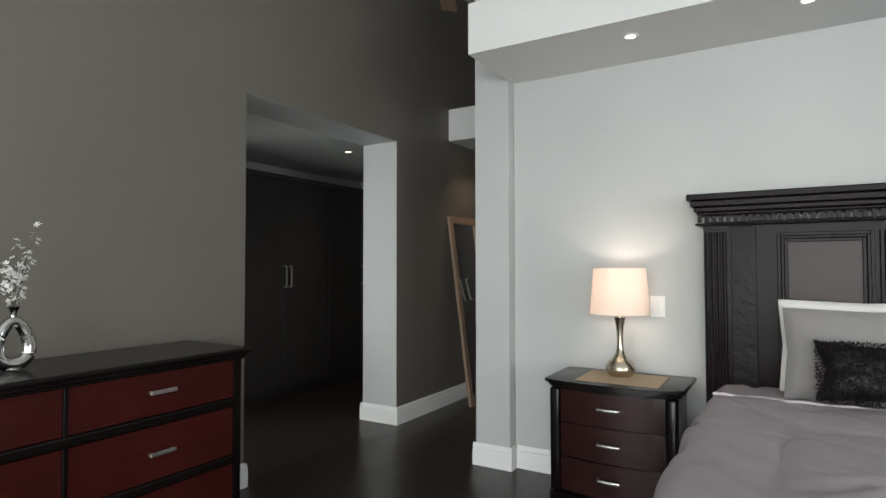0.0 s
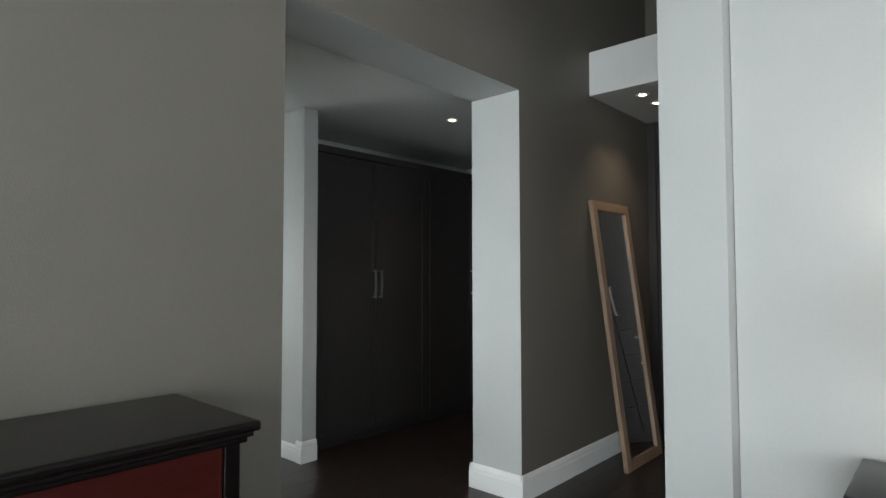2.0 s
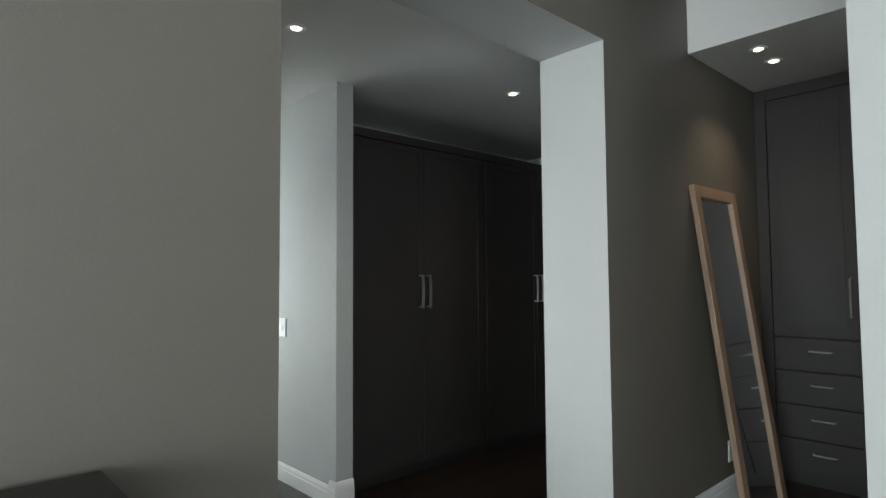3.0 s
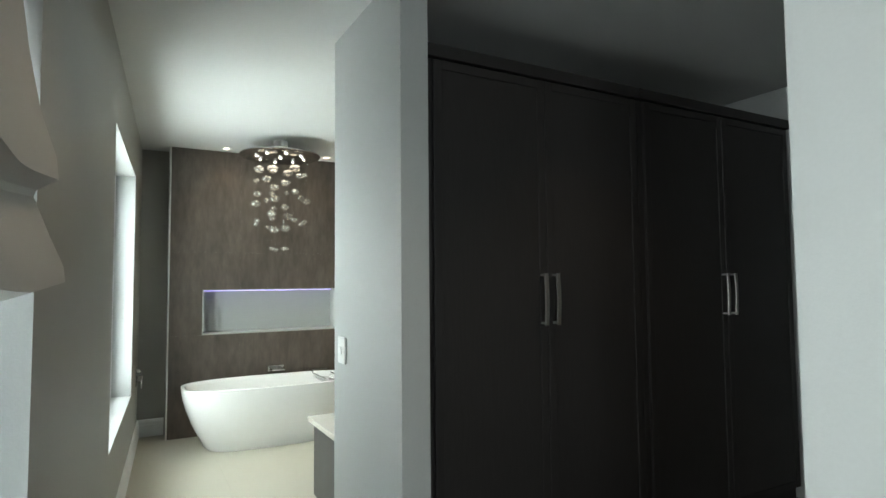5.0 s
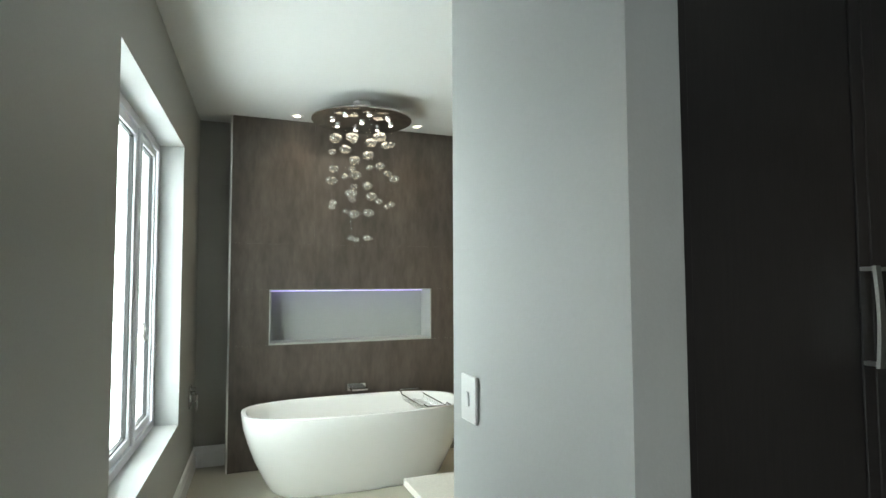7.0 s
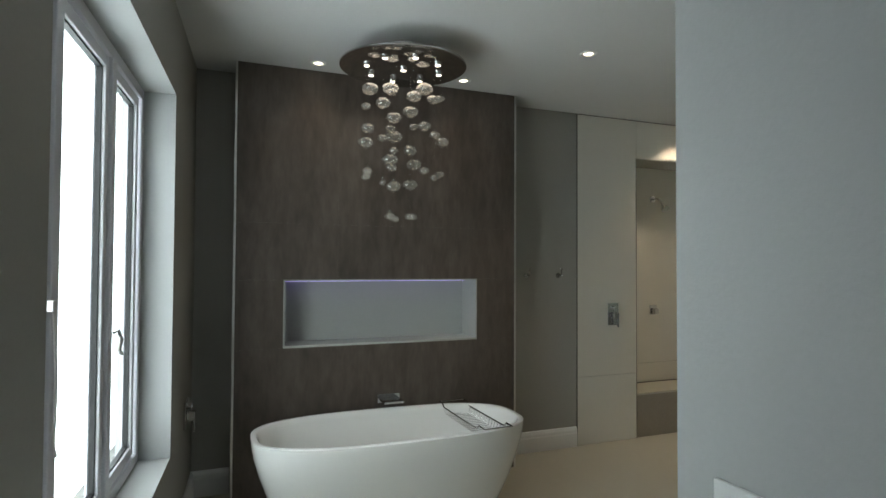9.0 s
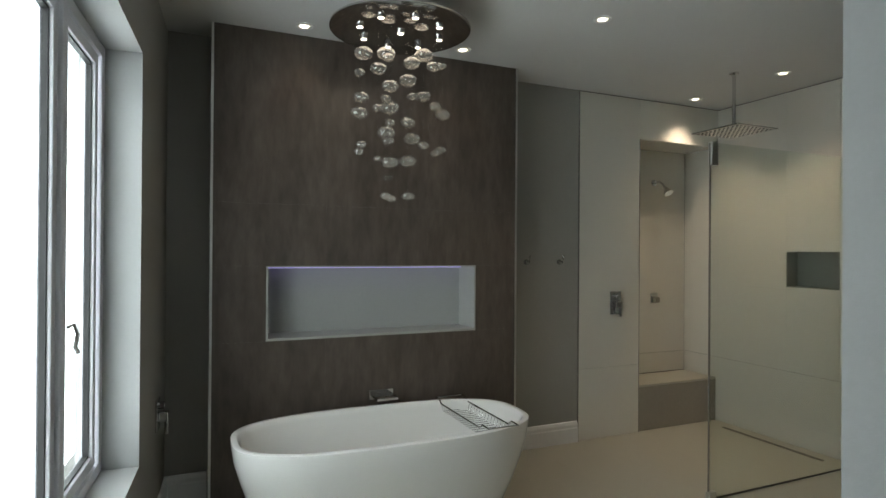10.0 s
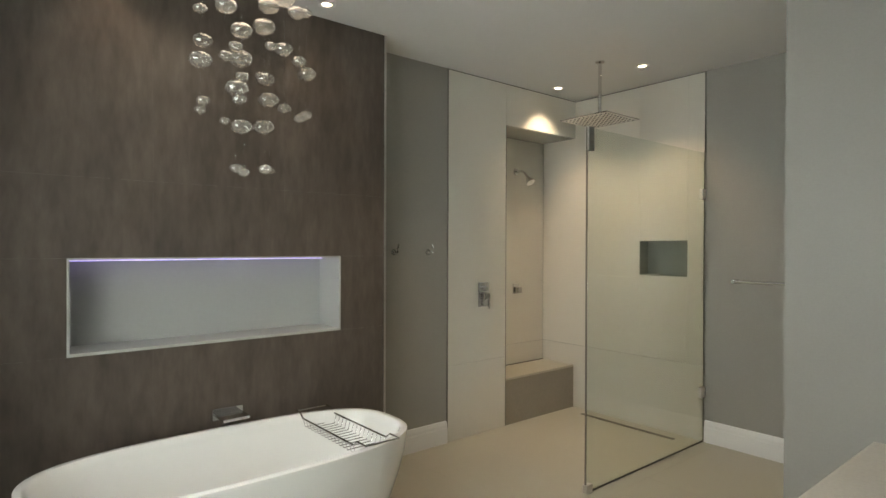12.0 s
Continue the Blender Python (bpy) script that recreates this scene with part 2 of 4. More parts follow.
def lathe(profile, seg=32, m=None, bm=None):
    """A turned shape round z from (radius, height) pairs."""
    bm = bm or bmesh.new()
    rings = []
    for r, z in profile:
        if r < 1e-5:
            rings.append([bm.verts.new((0, 0, z))])
        else:
            rings.append([bm.verts.new((r * math.cos(2 * math.pi * i / seg), r * math.sin(2 * math.pi * i / seg), z)) for i in range(seg)])
    for a, b in zip(rings, rings[1:]):
        for i in range(seg):
            j = (i + 1) % seg
            q = [a[i % len(a)], a[j % len(a)], b[j % len(b)], b[i % len(b)]]
            q = list(dict.fromkeys(q))
            if len(q) > 2:
                bm.faces.new(q)
    if m is not None:
        bmesh.ops.transform(bm, matrix=m, verts=[v for r in rings for v in r])
    return bm


def tube(points, r, seg=8, closed=False, bm=None):
    """A round bar that follows points."""
    bm = bm or bmesh.new()
    pts = [Vector(p) for p in points]
    n = len(pts)
    rings = []
    up = Vector((0, 0, 1))
    for i, p in enumerate(pts):
        a, b = pts[(i - 1) % n if closed else max(i - 1, 0)], pts[(i + 1) % n if closed else min(i + 1, n - 1)]
        d = (b - a).normalized()
        s = d.cross(up if abs(d.z) < 0.95 else Vector((1, 0, 0))).normalized()
        w = s.cross(d)
        rr = r[i] if isinstance(r, (list, tuple)) else r
        rings.append([bm.verts.new(p + rr * (math.cos(2 * math.pi * k / seg) * s + math.sin(2 * math.pi * k / seg) * w)) for k in range(seg)])
    for i in range(n if closed else n - 1):
        a, b = rings[i], rings[(i + 1) % n]
        for k in range(seg):
            bm.faces.new((a[k], a[(k + 1) % seg], b[(k + 1) % seg], b[k]))
    if not closed:
        bm.faces.new(list(reversed(rings[0])))
        bm.faces.new(rings[-1])
    return bm


def mesh_ob(name, bm, mats, parent=None, smooth=False, m=None):
    if m is not None:
        bmesh.ops.transform(bm, matrix=m, verts=bm.verts)
    bmesh.ops.recalc_face_normals(bm, faces=bm.faces)
    me = bpy.data.meshes.new(name)
    bm.to_mesh(me)
    bm.free()
    for mt in (mats if isinstance(mats, (list, tuple)) else [mats]):
        me.materials.append(mt)
    if smooth:
        for p in me.polygons:
            p.use_smooth = True
        me.set_sharp_from_angle(angle=radians(38))
    ob = new(name, me)
    if parent is not None:
        ob.parent = parent
    return ob


def part(name, bm, mat, parent, label="", smooth=False, m=None):
    ob = mesh_ob(name, bm, mat, parent, smooth, m)
    return tagged(ob, label) if label else ob


def thing(name, label, category, loc=(0, 0, 0), group="", rz=0.0):
    ob = new(name)
    ob.matrix_world = pose(*loc, 0, 0, rz)
    ob.empty_display_size = 0.1
    return tagged(ob, label, category, group)


def structure(name, bm, mats, label="", m=None, smooth=False):
    ob = mesh_ob(name, bm, mats, None, smooth, m)
    return tagged(ob, label, "", "", "structure")


def two_tone(ob, test):
    for p in ob.data.polygons:
        p.material_index = 1 if test(p.normal, p.center) else 0
    return ob


# ---------------------------------------------------------------- structure
XD, XDI = -3.551, -3.918          # taupe wall, its two faces
OY0, OY1, OZ = 3.086, 4.700, 2.450
CEIL = 2.55
TOP = 4.2
XF = -8.660                        # feature wall
XB = -8.893                        # back wall
YS = 7.510                         # shower end wall

structure("floor", box(block(-3.95, 3.62, -3.72, 7.1, -0.12, -0.0125), -5.899, -3.951, 3.0, 7.1, -0.12, -0.0125), M_GROUT, "dark subfloor below the laminate")
structure("floor_bathroom", block(-9.4, -5.901, 2.95, 7.8, -0.12, -0.0085), M_GROUT, "bathroom screed below cream tiles")
bd_ = bmesh.new()
box(bd_, 0.05, 26.0, 0.75, 0.77, -0.13, 9.0)
bdo = structure("backdrop", bd_, glow("overcast_sky_glow", DAY, 9.0), "bright overcast sky outside the windows")
bdo.matrix_world = WALL
structure("ground", block(-60, 60, -60, 60, -0.4, -0.14), M_PAVING, "pale paving outside the house")

wl = structure("wall_west", box(box(block(XDI, XD, -3.6, OY0, 0, TOP), XDI, XD, OY1, 7.10, 0, TOP), XDI, XD, OY0, OY1, OZ, TOP),
               [M_DARKWALL, M_LIGHT], "taupe painted wall with a wide opening, pale reveals")
two_tone(wl, lambda n, c: (abs(n.y) > 0.5 and OY0 - 0.05 < c.y < OY1 + 0.05) or n.z < -0.5 or n.x < -0.5)
structure("wall_bed", block(-2.255, 3.5, 4.28, 4.55, 0, TOP), M_LIGHT, "pale grey painted wall behind the bed")
structure("wall_column", block(-2.51, -2.258, 4.19, 6.6, 0, TOP), M_LIGHT, "pale grey painted wall end beside the passage")
structure("wall_passage_end", block(-3.549, -2.0, 6.952, 7.2, 0, TOP), M_DARKWALL, "taupe wall at the end of the passage")
structure("wall_passage_upper", block(-3.549, -2.512, 6.62, 6.95, 2.62, TOP), M_DARKWALL, "taupe wall above the passage cupboards")
we = block(3.5, 3.7, -3.6, -1.5, 0, TOP)
box(we, 3.5, 3.7, 1.9, 4.55, 0, TOP)
box(we, 3.5, 3.7, -1.5, 1.9, 0, 0.4)
box(we, 3.5, 3.7, -1.5, 1.9, 2.6, TOP)
structure("wall_east", we, M_LIGHT, "pale grey bedroom wall")
sw = block(-3.9, -2.4, -3.8, -3.6, 0, TOP)
box(sw, 2.4, 3.7, -3.8, -3.6, 0, TOP)
box(sw, -2.4, 2.4, -3.8, -3.6, 2.85, TOP)
structure("wall_south", sw, M_LIGHT, "pale grey bedroom wall with wide glazed doors")
structure("ceiling_bedroom", block(-3.95, 3.7, -3.8, 7.2, TOP, TOP + 0.15), M_CEIL, "white high bedroom ceiling")
structure("ceiling", block(-9.4, XDI - 0.002, 2.9, 7.9, CEIL, CEIL + 0.15), M_CEIL, "white ceiling over closet and bathroom")
structure("bulkhead_bed", block(-2.262, 3.498, 3.63, 4.278, 2.618, 2.925, bevel=0.003), M_CEIL, "white dropped bulkhead above the bed")
structure("bulkhead_passage", block(XD + 0.002, -2.512, 5.592, 6.618, 2.618, 2.937, bevel=0.003), M_CEIL, "white dropped bulkhead over the passage")

# partition and wardrobe back
structure("wall_partition", block(-5.890, -5.100, 4.234, 4.352, 0, CEIL), M_LIGHT, "pale grey painted partition end beside the wardrobe")
structure("wall_vanity", block(-5.890, -5.84, 4.354, 7.50, 0, CEIL), M_LIGHT, "pale grey wall behind the vanity")
structure("wall_stub", block(-6.929, -5.902, 6.50, 6.62, 0, CEIL), M_BATHWALL, "grey painted stub wall beside the vanity")

# closet end wall with a doorway
ew = block(-5.835, -5.0, 6.96, 7.10, 0, CEIL)
box(ew, -4.12, XDI - 0.002, 6.96, 7.10, 0, CEIL)
box(ew, -5.0, -4.12, 6.96, 7.10, 2.24, CEIL)
structure("wall_closet_end", ew, M_LIGHT, "pale grey closet end wall with a doorway")

# outer wall with two window openings
T = 0.22
U1 = wall_u(-9.3)
ow = block(0.002, BU0, 0, T, 0, CEIL)
box(ow, BU1, WU0, 0, T, 0, CEIL)
box(ow, WU1, U1, 0, T, 0, CEIL)
for a, b, c, d in ((BU0, BU1, BZ0, BZ1), (WU0, WU1, WZ0, WZ1)):
    box(ow, a, b, 0, T, 0, c)
    box(ow, a, b, 0, T, d, CEIL)
wo = structure("wall_outer", ow, [M_BATHWALL, M_LIGHT], "grey painted outer wall with pale window reveals")
two_tone(wo, lambda n, c: (abs(n.x) > 0.5 and 0.0 < c.x < U1 - 0.1) or (abs(n.z) > 0.5 and 0.2 < c.z < 2.4))
wo.matrix_world = WALL

# bathroom back wall with shower recess
RY0, RZ, RX = 6.688, 2.240, -9.23
bw = block(XB - 0.15, XB, 3.30, RY0, 0, CEIL)
structure("wall_bathroom_back", bw, M_BATHWALL, "grey painted bathroom back wall")
rc = block(RX - 0.15, RX - 0.01, RY0 - 0.2, YS + 0.2, 0, CEIL)
box(rc, RX - 0.01, XB - 0.152, RY0 - 0.2, RY0 - 0.01, 0, CEIL)
box(rc, RX - 0.01, XB - 0.01, RY0, YS, RZ + 0.01, CEIL)
structure("wall_recess", rc, M_GROUT, "masonry of the shower recess")
ss = (-8.288, -7.914, 1.128, 1.386)
sx = block(RX - 0.15, -5.6, YS + 0.12, YS + 0.26, 0, CEIL)
box(sx, RX - 0.01, ss[0], YS + 0.01, YS + 0.12, 0, CEIL)
box(sx, ss[1], -5.6, YS + 0.01, YS + 0.12, 0, CEIL)
box(sx, ss[0], ss[1], YS + 0.01, YS + 0.12, 0, ss[2])
box(sx, ss[0], ss[1], YS + 0.01, YS + 0.12, ss[3], CEIL)
wn = structure("wall_north", sx, M_BATHWALL, "grey painted bathroom end wall")

# feature wall with lit niche
NY0, NY1, NZ0, NZ1 = 3.920, 5.172, 0.882, 1.285
FY0, FY1 = 3.645, 5.460
fw = bmesh.new()
box(fw, XB + 0.002, XF - 0.012, FY0, NY0, 0, CEIL)
box(fw, XB + 0.002, XF - 0.012, NY1, FY1, 0, CEIL)
box(fw, XB + 0.002, XF - 0.012, NY0, NY1, 0, NZ0)
box(fw, XB + 0.002, XF - 0.012, NY0, NY1, NZ1, CEIL)
fwall = structure("feature_wall", fw, M_FEATURE, "streaked dark brown porcelain feature wall with niche")
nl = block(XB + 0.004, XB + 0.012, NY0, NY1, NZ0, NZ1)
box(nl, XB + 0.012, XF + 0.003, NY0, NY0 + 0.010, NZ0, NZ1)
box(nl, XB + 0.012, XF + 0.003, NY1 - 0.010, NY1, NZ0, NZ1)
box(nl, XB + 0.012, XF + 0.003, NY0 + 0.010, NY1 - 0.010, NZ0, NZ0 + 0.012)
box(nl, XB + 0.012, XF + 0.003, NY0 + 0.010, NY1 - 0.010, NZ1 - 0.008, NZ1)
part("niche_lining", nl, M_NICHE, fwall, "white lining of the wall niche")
part("led_strip", block(XB + 0.05, XB + 0.065, NY0 + 0.02, NY1 - 0.02, NZ1 - 0.016, NZ1 - 0.008), M_LED, fwall, "violet LED strip")
for y in (FY0 - 0.006, FY1 - 0.006):
    part("corner_trim", block(XF - 0.014, XF + 0.004, y, y + 0.012, 0.002, CEIL - 0.002), M_STEEL, fwall, "steel corner trim")


def skirting(name, x0, y0, x1, y1, nx, ny, h=0.15):
    """A moulded white skirting board along a wall foot, proud towards (nx, ny)."""
    prof = [(0, 0), (0.019, 0), (0.019, h * 0.66), (0.015, h * 0.72), (0.015, h * 0.84), (0.008, h * 0.97), (0.0, h)]
    bm = bmesh.new()
    ends = []
    for x, y in ((x0, y0), (x1, y1)):
        ends.append([bm.verts.new((x + nx * (d + 0.001), y + ny * (d + 0.001), z + 0.001)) for d, z in prof])
    for i in range(len(prof)):
        j = (i + 1) % len(prof)
        bm.faces.new((ends[0][i], ends[0][j], ends[1][j], ends[1][i]))
    bm.faces.new(ends[0])
    bm.faces.new(list(reversed(ends[1])))
    return structure(name, bm, M_WHITE, "white moulded skirting board")


skirting("baseboard", XD, -3.6, XD, OY0, 1, 0)
skirting("baseboard", XD + 0.0195, OY0, XDI - 0.0195, OY0, 0, 1)
skirting("baseboard", XD + 0.0195, OY1, XDI - 0.0195, OY1, 0, -1)
skirting("baseboard", XD, OY1 - 0.0195, XD, 6.58, 1, 0)
skirting("baseboard", XDI, OY1 - 0.0195, XDI, 6.955, -1, 0)
skirting("baseboard", -2.53, 4.19, -2.238, 4.19, 0, -1)
skirting("baseboard", -2.258, 4.189, -2.258, 4.26, 1, 0)
skirting("baseboard", -2.51, 4.19, -2.51, 6.58, -1, 0)
skirting("baseboard", -2.238, 4.28, 3.5, 4.28, 0, -1)
skirting("baseboard", -5.080, 4.234, -5.160, 4.234, 0, -1)
skirting("baseboard", -5.162, 4.238, -5.890, 4.238, 0, -1, 0.115)
skirting("baseboard", -5.100, 4.234, -5.100, 4.352, 1, 0)
skirting("baseboard", XB, 3.40, XB, FY0 - 0.008, 1, 0)
skirting("baseboard", XB, FY1 + 0.008, XB, 6.117, 1, 0)
skirting("baseboard", -7.785, YS + 0.01, -5.92, YS + 0.01, 0, -1)
skirting("baseboard", -5.19, 6.96, -5.077, 6.96, 0, -1)
ob = skirting("baseboard", 0.0, 0, U1 - 0.2, 0, 0, -1)
ob.matrix_world = WALL

# ---------------------------------------------------------------- windows and doors
def window_unit(name, label, u0, u1, z0, z1, splits):
    """Aluminium window in the outer wall: frame, casements, panes, gaskets."""
    w = thing(name, label, "window")
    w["kind"] = "structure"
    w.matrix_world = WALL
    v0, v1, f = 0.13, 0.19, 0.045
    fr = block(u0, u0 + f, v0, v1, z0, z1, bevel=0.004)
    box(fr, u1 - f, u1, v0, v1, z0, z1, bevel=0.004)
    box(fr, u0 + f, u1 - f, v0, v1, z0, z0 + f, bevel=0.004)
    box(fr, u0 + f, u1 - f, v0, v1, z1 - f, z1, bevel=0.004)
    part("window_frame", fr, M_ALU, w, "pale aluminium window frame")
    xs = [u0 + f] + [u0 + (u1 - u0) * s for s in splits] + [u1 - f]
    for s in xs[1:-1]:
        part("mullion", block(s - 0.028, s + 0.028, v0 - 0.004, v1, z0 + f, z1 - f, bevel=0.004), M_ALU, w)
    for a, b in zip(xs, xs[1:]):
        a2, b2, c2, d2, k = a + 0.03, b - 0.03, z0 + f + 0.006, z1 - f - 0.006, 0.042
        ca = block(a2, a2 + k, v0 + 0.008, v1 - 0.012, c2, d2, bevel=0.004)
        box(ca, b2 - k, b2, v0 + 0.008, v1 - 0.012, c2, d2, bevel=0.004)
        box(ca, a2 + k, b2 - k, v0 + 0.008, v1 - 0.012, c2, c2 + k, bevel=0.004)
        box(ca, a2 + k, b2 - k, v0 + 0.008, v1 - 0.012, d2 - k, d2, bevel=0.004)
        part("casement", ca, M_ALU, w)
        g = 0.007
        ga = block(a2 + k, a2 + k + g, v0 + 0.02, v1 - 0.02, c2 + k, d2 - k)
        box(ga, b2 - k - g, b2 - k, v0 + 0.02, v1 - 0.02, c2 + k, d2 - k)
        box(ga, a2 + k + g, b2 - k - g, v0 + 0.02, v1 - 0.02, c2 + k, c2 + k + g)
        box(ga, a2 + k + g, b2 - k - g, v0 + 0.02, v1 - 0.02, d2 - k - g, d2 - k)
        part("gasket", ga, M_RUBBER, w, "black rubber gasket")
        pn = part("pane", block(a2 + k, b2 - k, v0 + 0.028, v0 + 0.034, c2 + k, d2 - k), M_GLASS, w)
        pn.visible_shadow = False
        # peg stay with curved arm
        if a != xs[-2]:
            continue
        hx = a2 + 0.02
        st = tube([(hx, v0 - 0.002, z0 + 0.62), (hx, v0 - 0.02, z0 + 0.63), (hx, v0 - 0.03, z0 + 0.60), (hx + 0.005, v0 - 0.022, z0 + 0.56), (hx + 0.012, v0 - 0.03, z0 + 0.54)], 0.006)
        part("window_handle", st, M_STEEL, w, "steel casement handle", True)
    return w


win = window_unit("window_1", "pale aluminium bathroom window with tall white panes", WU0, WU1, WZ0, WZ1, (0.295, 0.655))
hx = WU0 + (WU1 - WU0) * 0.295 - 0.040
stay = tube([(hx, 0.127, 1.28), (hx, 0.116, 1.27), (hx + 0.004, 0.114, 1.22), (hx + 0.008, 0.111, 1.10), (hx + 0.008, 0.112, 0.98), (hx + 0.006, 0.116, 0.94), (hx + 0.016, 0.110, 0.90)], 0.004)
part("window_stay", stay, M_STEEL, win, "steel sliding window stay", True)
part("stay_bracket", block(hx - 0.012, hx + 0.012, 0.112, 0.131, 1.262, 1.292, bevel=0.004), M_STEEL, win)
window_unit("window_2", "pale aluminium closet window behind a blind", BU0, BU1, BZ0, BZ1, (0.5,))

# roman blind on the closet window
bl = thing("roman_blind", "pale cloth roman blind pulled half up, hanging in folds", "blind")
bl.matrix_world = WALL
bm = bmesh.new()
prof = [(0.045, 2.12), (0.035, 2.0), (0.02, 1.85), (0.0, 1.72), (-0.03, 1.62), (-0.035, 1.57), (0.005, 1.545), (0.01, 1.53), (-0.02, 1.45), (-0.05, 1.38), (-0.055, 1.345), (-0.01, 1.33), (0.03, 1.325)]
cols = []
nn = 14
for i in range(nn + 1):
    u = BU0 + 0.01 + (BU1 - BU0 - 0.02) * i / nn
    cols.append([bm.verts.new((u, v + 0.006 * math.sin(u * 13 + z * 5), z - 0.018 * math.sin(math.pi * i / nn) * (1 if z < 1.8 else 0))) for v, z in prof])
for a, b in zip(cols, cols[1:]):
    for k in range(len(prof) - 1):
        bm.faces.new((a[k], a[k + 1], b[k + 1], b[k]))
bmesh.ops.recalc_face_normals(bm, faces=bm.faces)
bmesh.ops.solidify(bm, geom=bm.faces[:], thickness=0.003)
part("cloth", bm, M_BLIND, bl, "", True)
part("headrail", block(BU0 + 0.01, BU1 - 0.01, 0.02, 0.07, 2.11, 2.148, bevel=0.004), M_WHITE, bl)

# bedroom glazed doors behind the walk
gd = thing("window_3", "wide aluminium glazed doors of the bedroom", "window")
gd["kind"] = "structure"
for i in range(3):
    x0 = -2.4 + i * 1.6
    fr = block(x0, x0 + 0.06, -3.74, -3.66, 0.02, 2.85)
    box(fr, x0 + 1.54, x0 + 1.6, -3.74, -3.66, 0.02, 2.85)
    box(fr, x0 + 0.06, x0 + 1.54, -3.74, -3.66, 0.02, 0.1)
    box(fr, x0 + 0.06, x0 + 1.54, -3.74, -3.66, 2.77, 2.85)
    part("door_frame", fr, M_ALU, gd)
    pn = part("pane", block(x0 + 0.06, x0 + 1.54, -3.703, -3.697, 0.1, 2.77), M_GLASS, gd)
    pn.visible_shadow = False

# unseen bedroom side window, added as an opening for the fill lamp
sw3 = thing("fill_window", "unseen aluminium side window added to let fill light into the bedroom", "window")
sw3["kind"] = "structure"
fr = block(3.57, 3.63, -1.5, -1.44, 0.4, 2.6)
box(fr, 3.57, 3.63, 1.84, 1.9, 0.4, 2.6)
box(fr, 3.57, 3.63, -1.44, 1.84, 0.4, 0.46)
box(fr, 3.57, 3.63, -1.44, 1.84, 2.54, 2.6)
box(fr, 3.57, 3.63, 0.17, 0.23, 0.46, 2.54)
part("window_frame", fr, M_ALU, sw3)
for a, b in ((-1.44, 0.17), (0.23, 1.84)):
    pn = part("pane", block(3.597, 3.603, a, b, 0.46, 2.54), M_GLASS, sw3)
    pn.visible_shadow = False

# closet door
cd = thing("door_1", "dark brown wooden door in a white frame, closed", "door")
cd["kind"] = "structure"
fr = block(-5.075, -4.985, 6.932, 6.96, 0, 2.33, bevel=0.004)
box(fr, -4.135, -4.045, 6.932, 6.96, 0, 2.33, bevel=0.004)
box(fr, -4.985, -4.135, 6.932, 6.96, 2.235, 2.33, bevel=0.004)
part("architrave", fr, M_WHITE, cd, "white door frame")
jm = block(-4.998, -4.965, 6.962, 7.095, 0, 2.235)
box(jm, -4.155, -4.122, 6.962, 7.095, 0, 2.235)
part("jamb", jm, M_WHITE, cd)
part("door_leaf", block(-4.963, -4.157, 7.02, 7.06, 0.006, 2.23, bevel=0.003), M_CASE, cd, "dark brown door leaf")
part("strike_plate", block(-4.966, -4.962, 6.985, 7.01, 1.0, 1.14), M_STEEL, cd)


# ---------------------------------------------------------------- lights
def downlight(x, y, z, power, cone=100, color=WARM):
    d = thing("downlight", "small round recessed ceiling downlight, switched on", "downlight", (x, y, z), "ceiling downlights")
    part("bezel", lathe([(0.0245, -0.002), (0.028, -0.006), (0.040, -0.007), (0.046, -0.004), (0.047, -0.0005)], 28), M_WHITE, d, "white ring", True)
    part("bulb", lathe([(0.0, -0.004), (0.018, -0.004), (0.024, -0.002)], 24), M_LENS, d, "glowing lamp face")
    if power:
        lamp("downlight_beam", "SPOT", pose(x, y, z - 0.02), power, color, cone=cone)
    return d


for x, y, z, p in ((-4.535, 5.216, CEIL, 9), (-4.59, 3.685, CEIL, 9), (-8.52, 4.086, CEIL, 4), (-8.49, 4.995, CEIL, 4),
                   (-8.010, 7.080, CEIL, 38), (-8.713, 7.073, CEIL, 36), (-7.802, 5.447, CEIL, 26),
                   (-3.25, 5.816, 2.618, 7), (-3.25, 6.073, 2.618, 7), (-1.37, 3.85, 2.618, 3), (-0.55, 3.85, 2.618, 3)):
    downlight(x, y, z, p)

# bubble chandelier
CX, CY, CZ = -8.06, 4.46, 2.42
ch = thing("chandelier", "round steel ceiling chandelier with hanging clear glass bubbles, lit", "chandelier", (CX, CY, CZ))
part("canopy", lathe([(0, 0), (0.328, 0), (0.335, 0.004), (0.335, 0.012), (0.328, 0.016), (0.0, 0.016)], 64), M_POLISHED, ch, "polished steel disc", True)
part("mounting_box", lathe([(0.06, 0.017), (0.06, 0.129)], 32), M_WHITE, ch, "", True)
for k in range(9):
    a = 2 * math.pi * k / 8
    r = 0.20 if k < 8 else 0.0
    lx, ly = r * math.cos(a), r * math.sin(a)
    h = part("lamp_holder", lathe([(0.019, 0), (0.019, -0.012), (0.016, -0.014), (0.014, -0.010)], 20, pose(lx, ly, 0)), M_CHROME, ch, "chrome lamp holder", True)
    part("bulb", lathe([(0.0, -0.0125), (0.0135, -0.0125)], 20, pose(lx, ly, 0)), M_LENS, h, "glowing halogen bulb")
lamp("chandelier_light", "AREA", pose(CX, CY, CZ - 0.045), 1.8, (1.0, 0.86, 0.68), w=0.4, h=0.4)
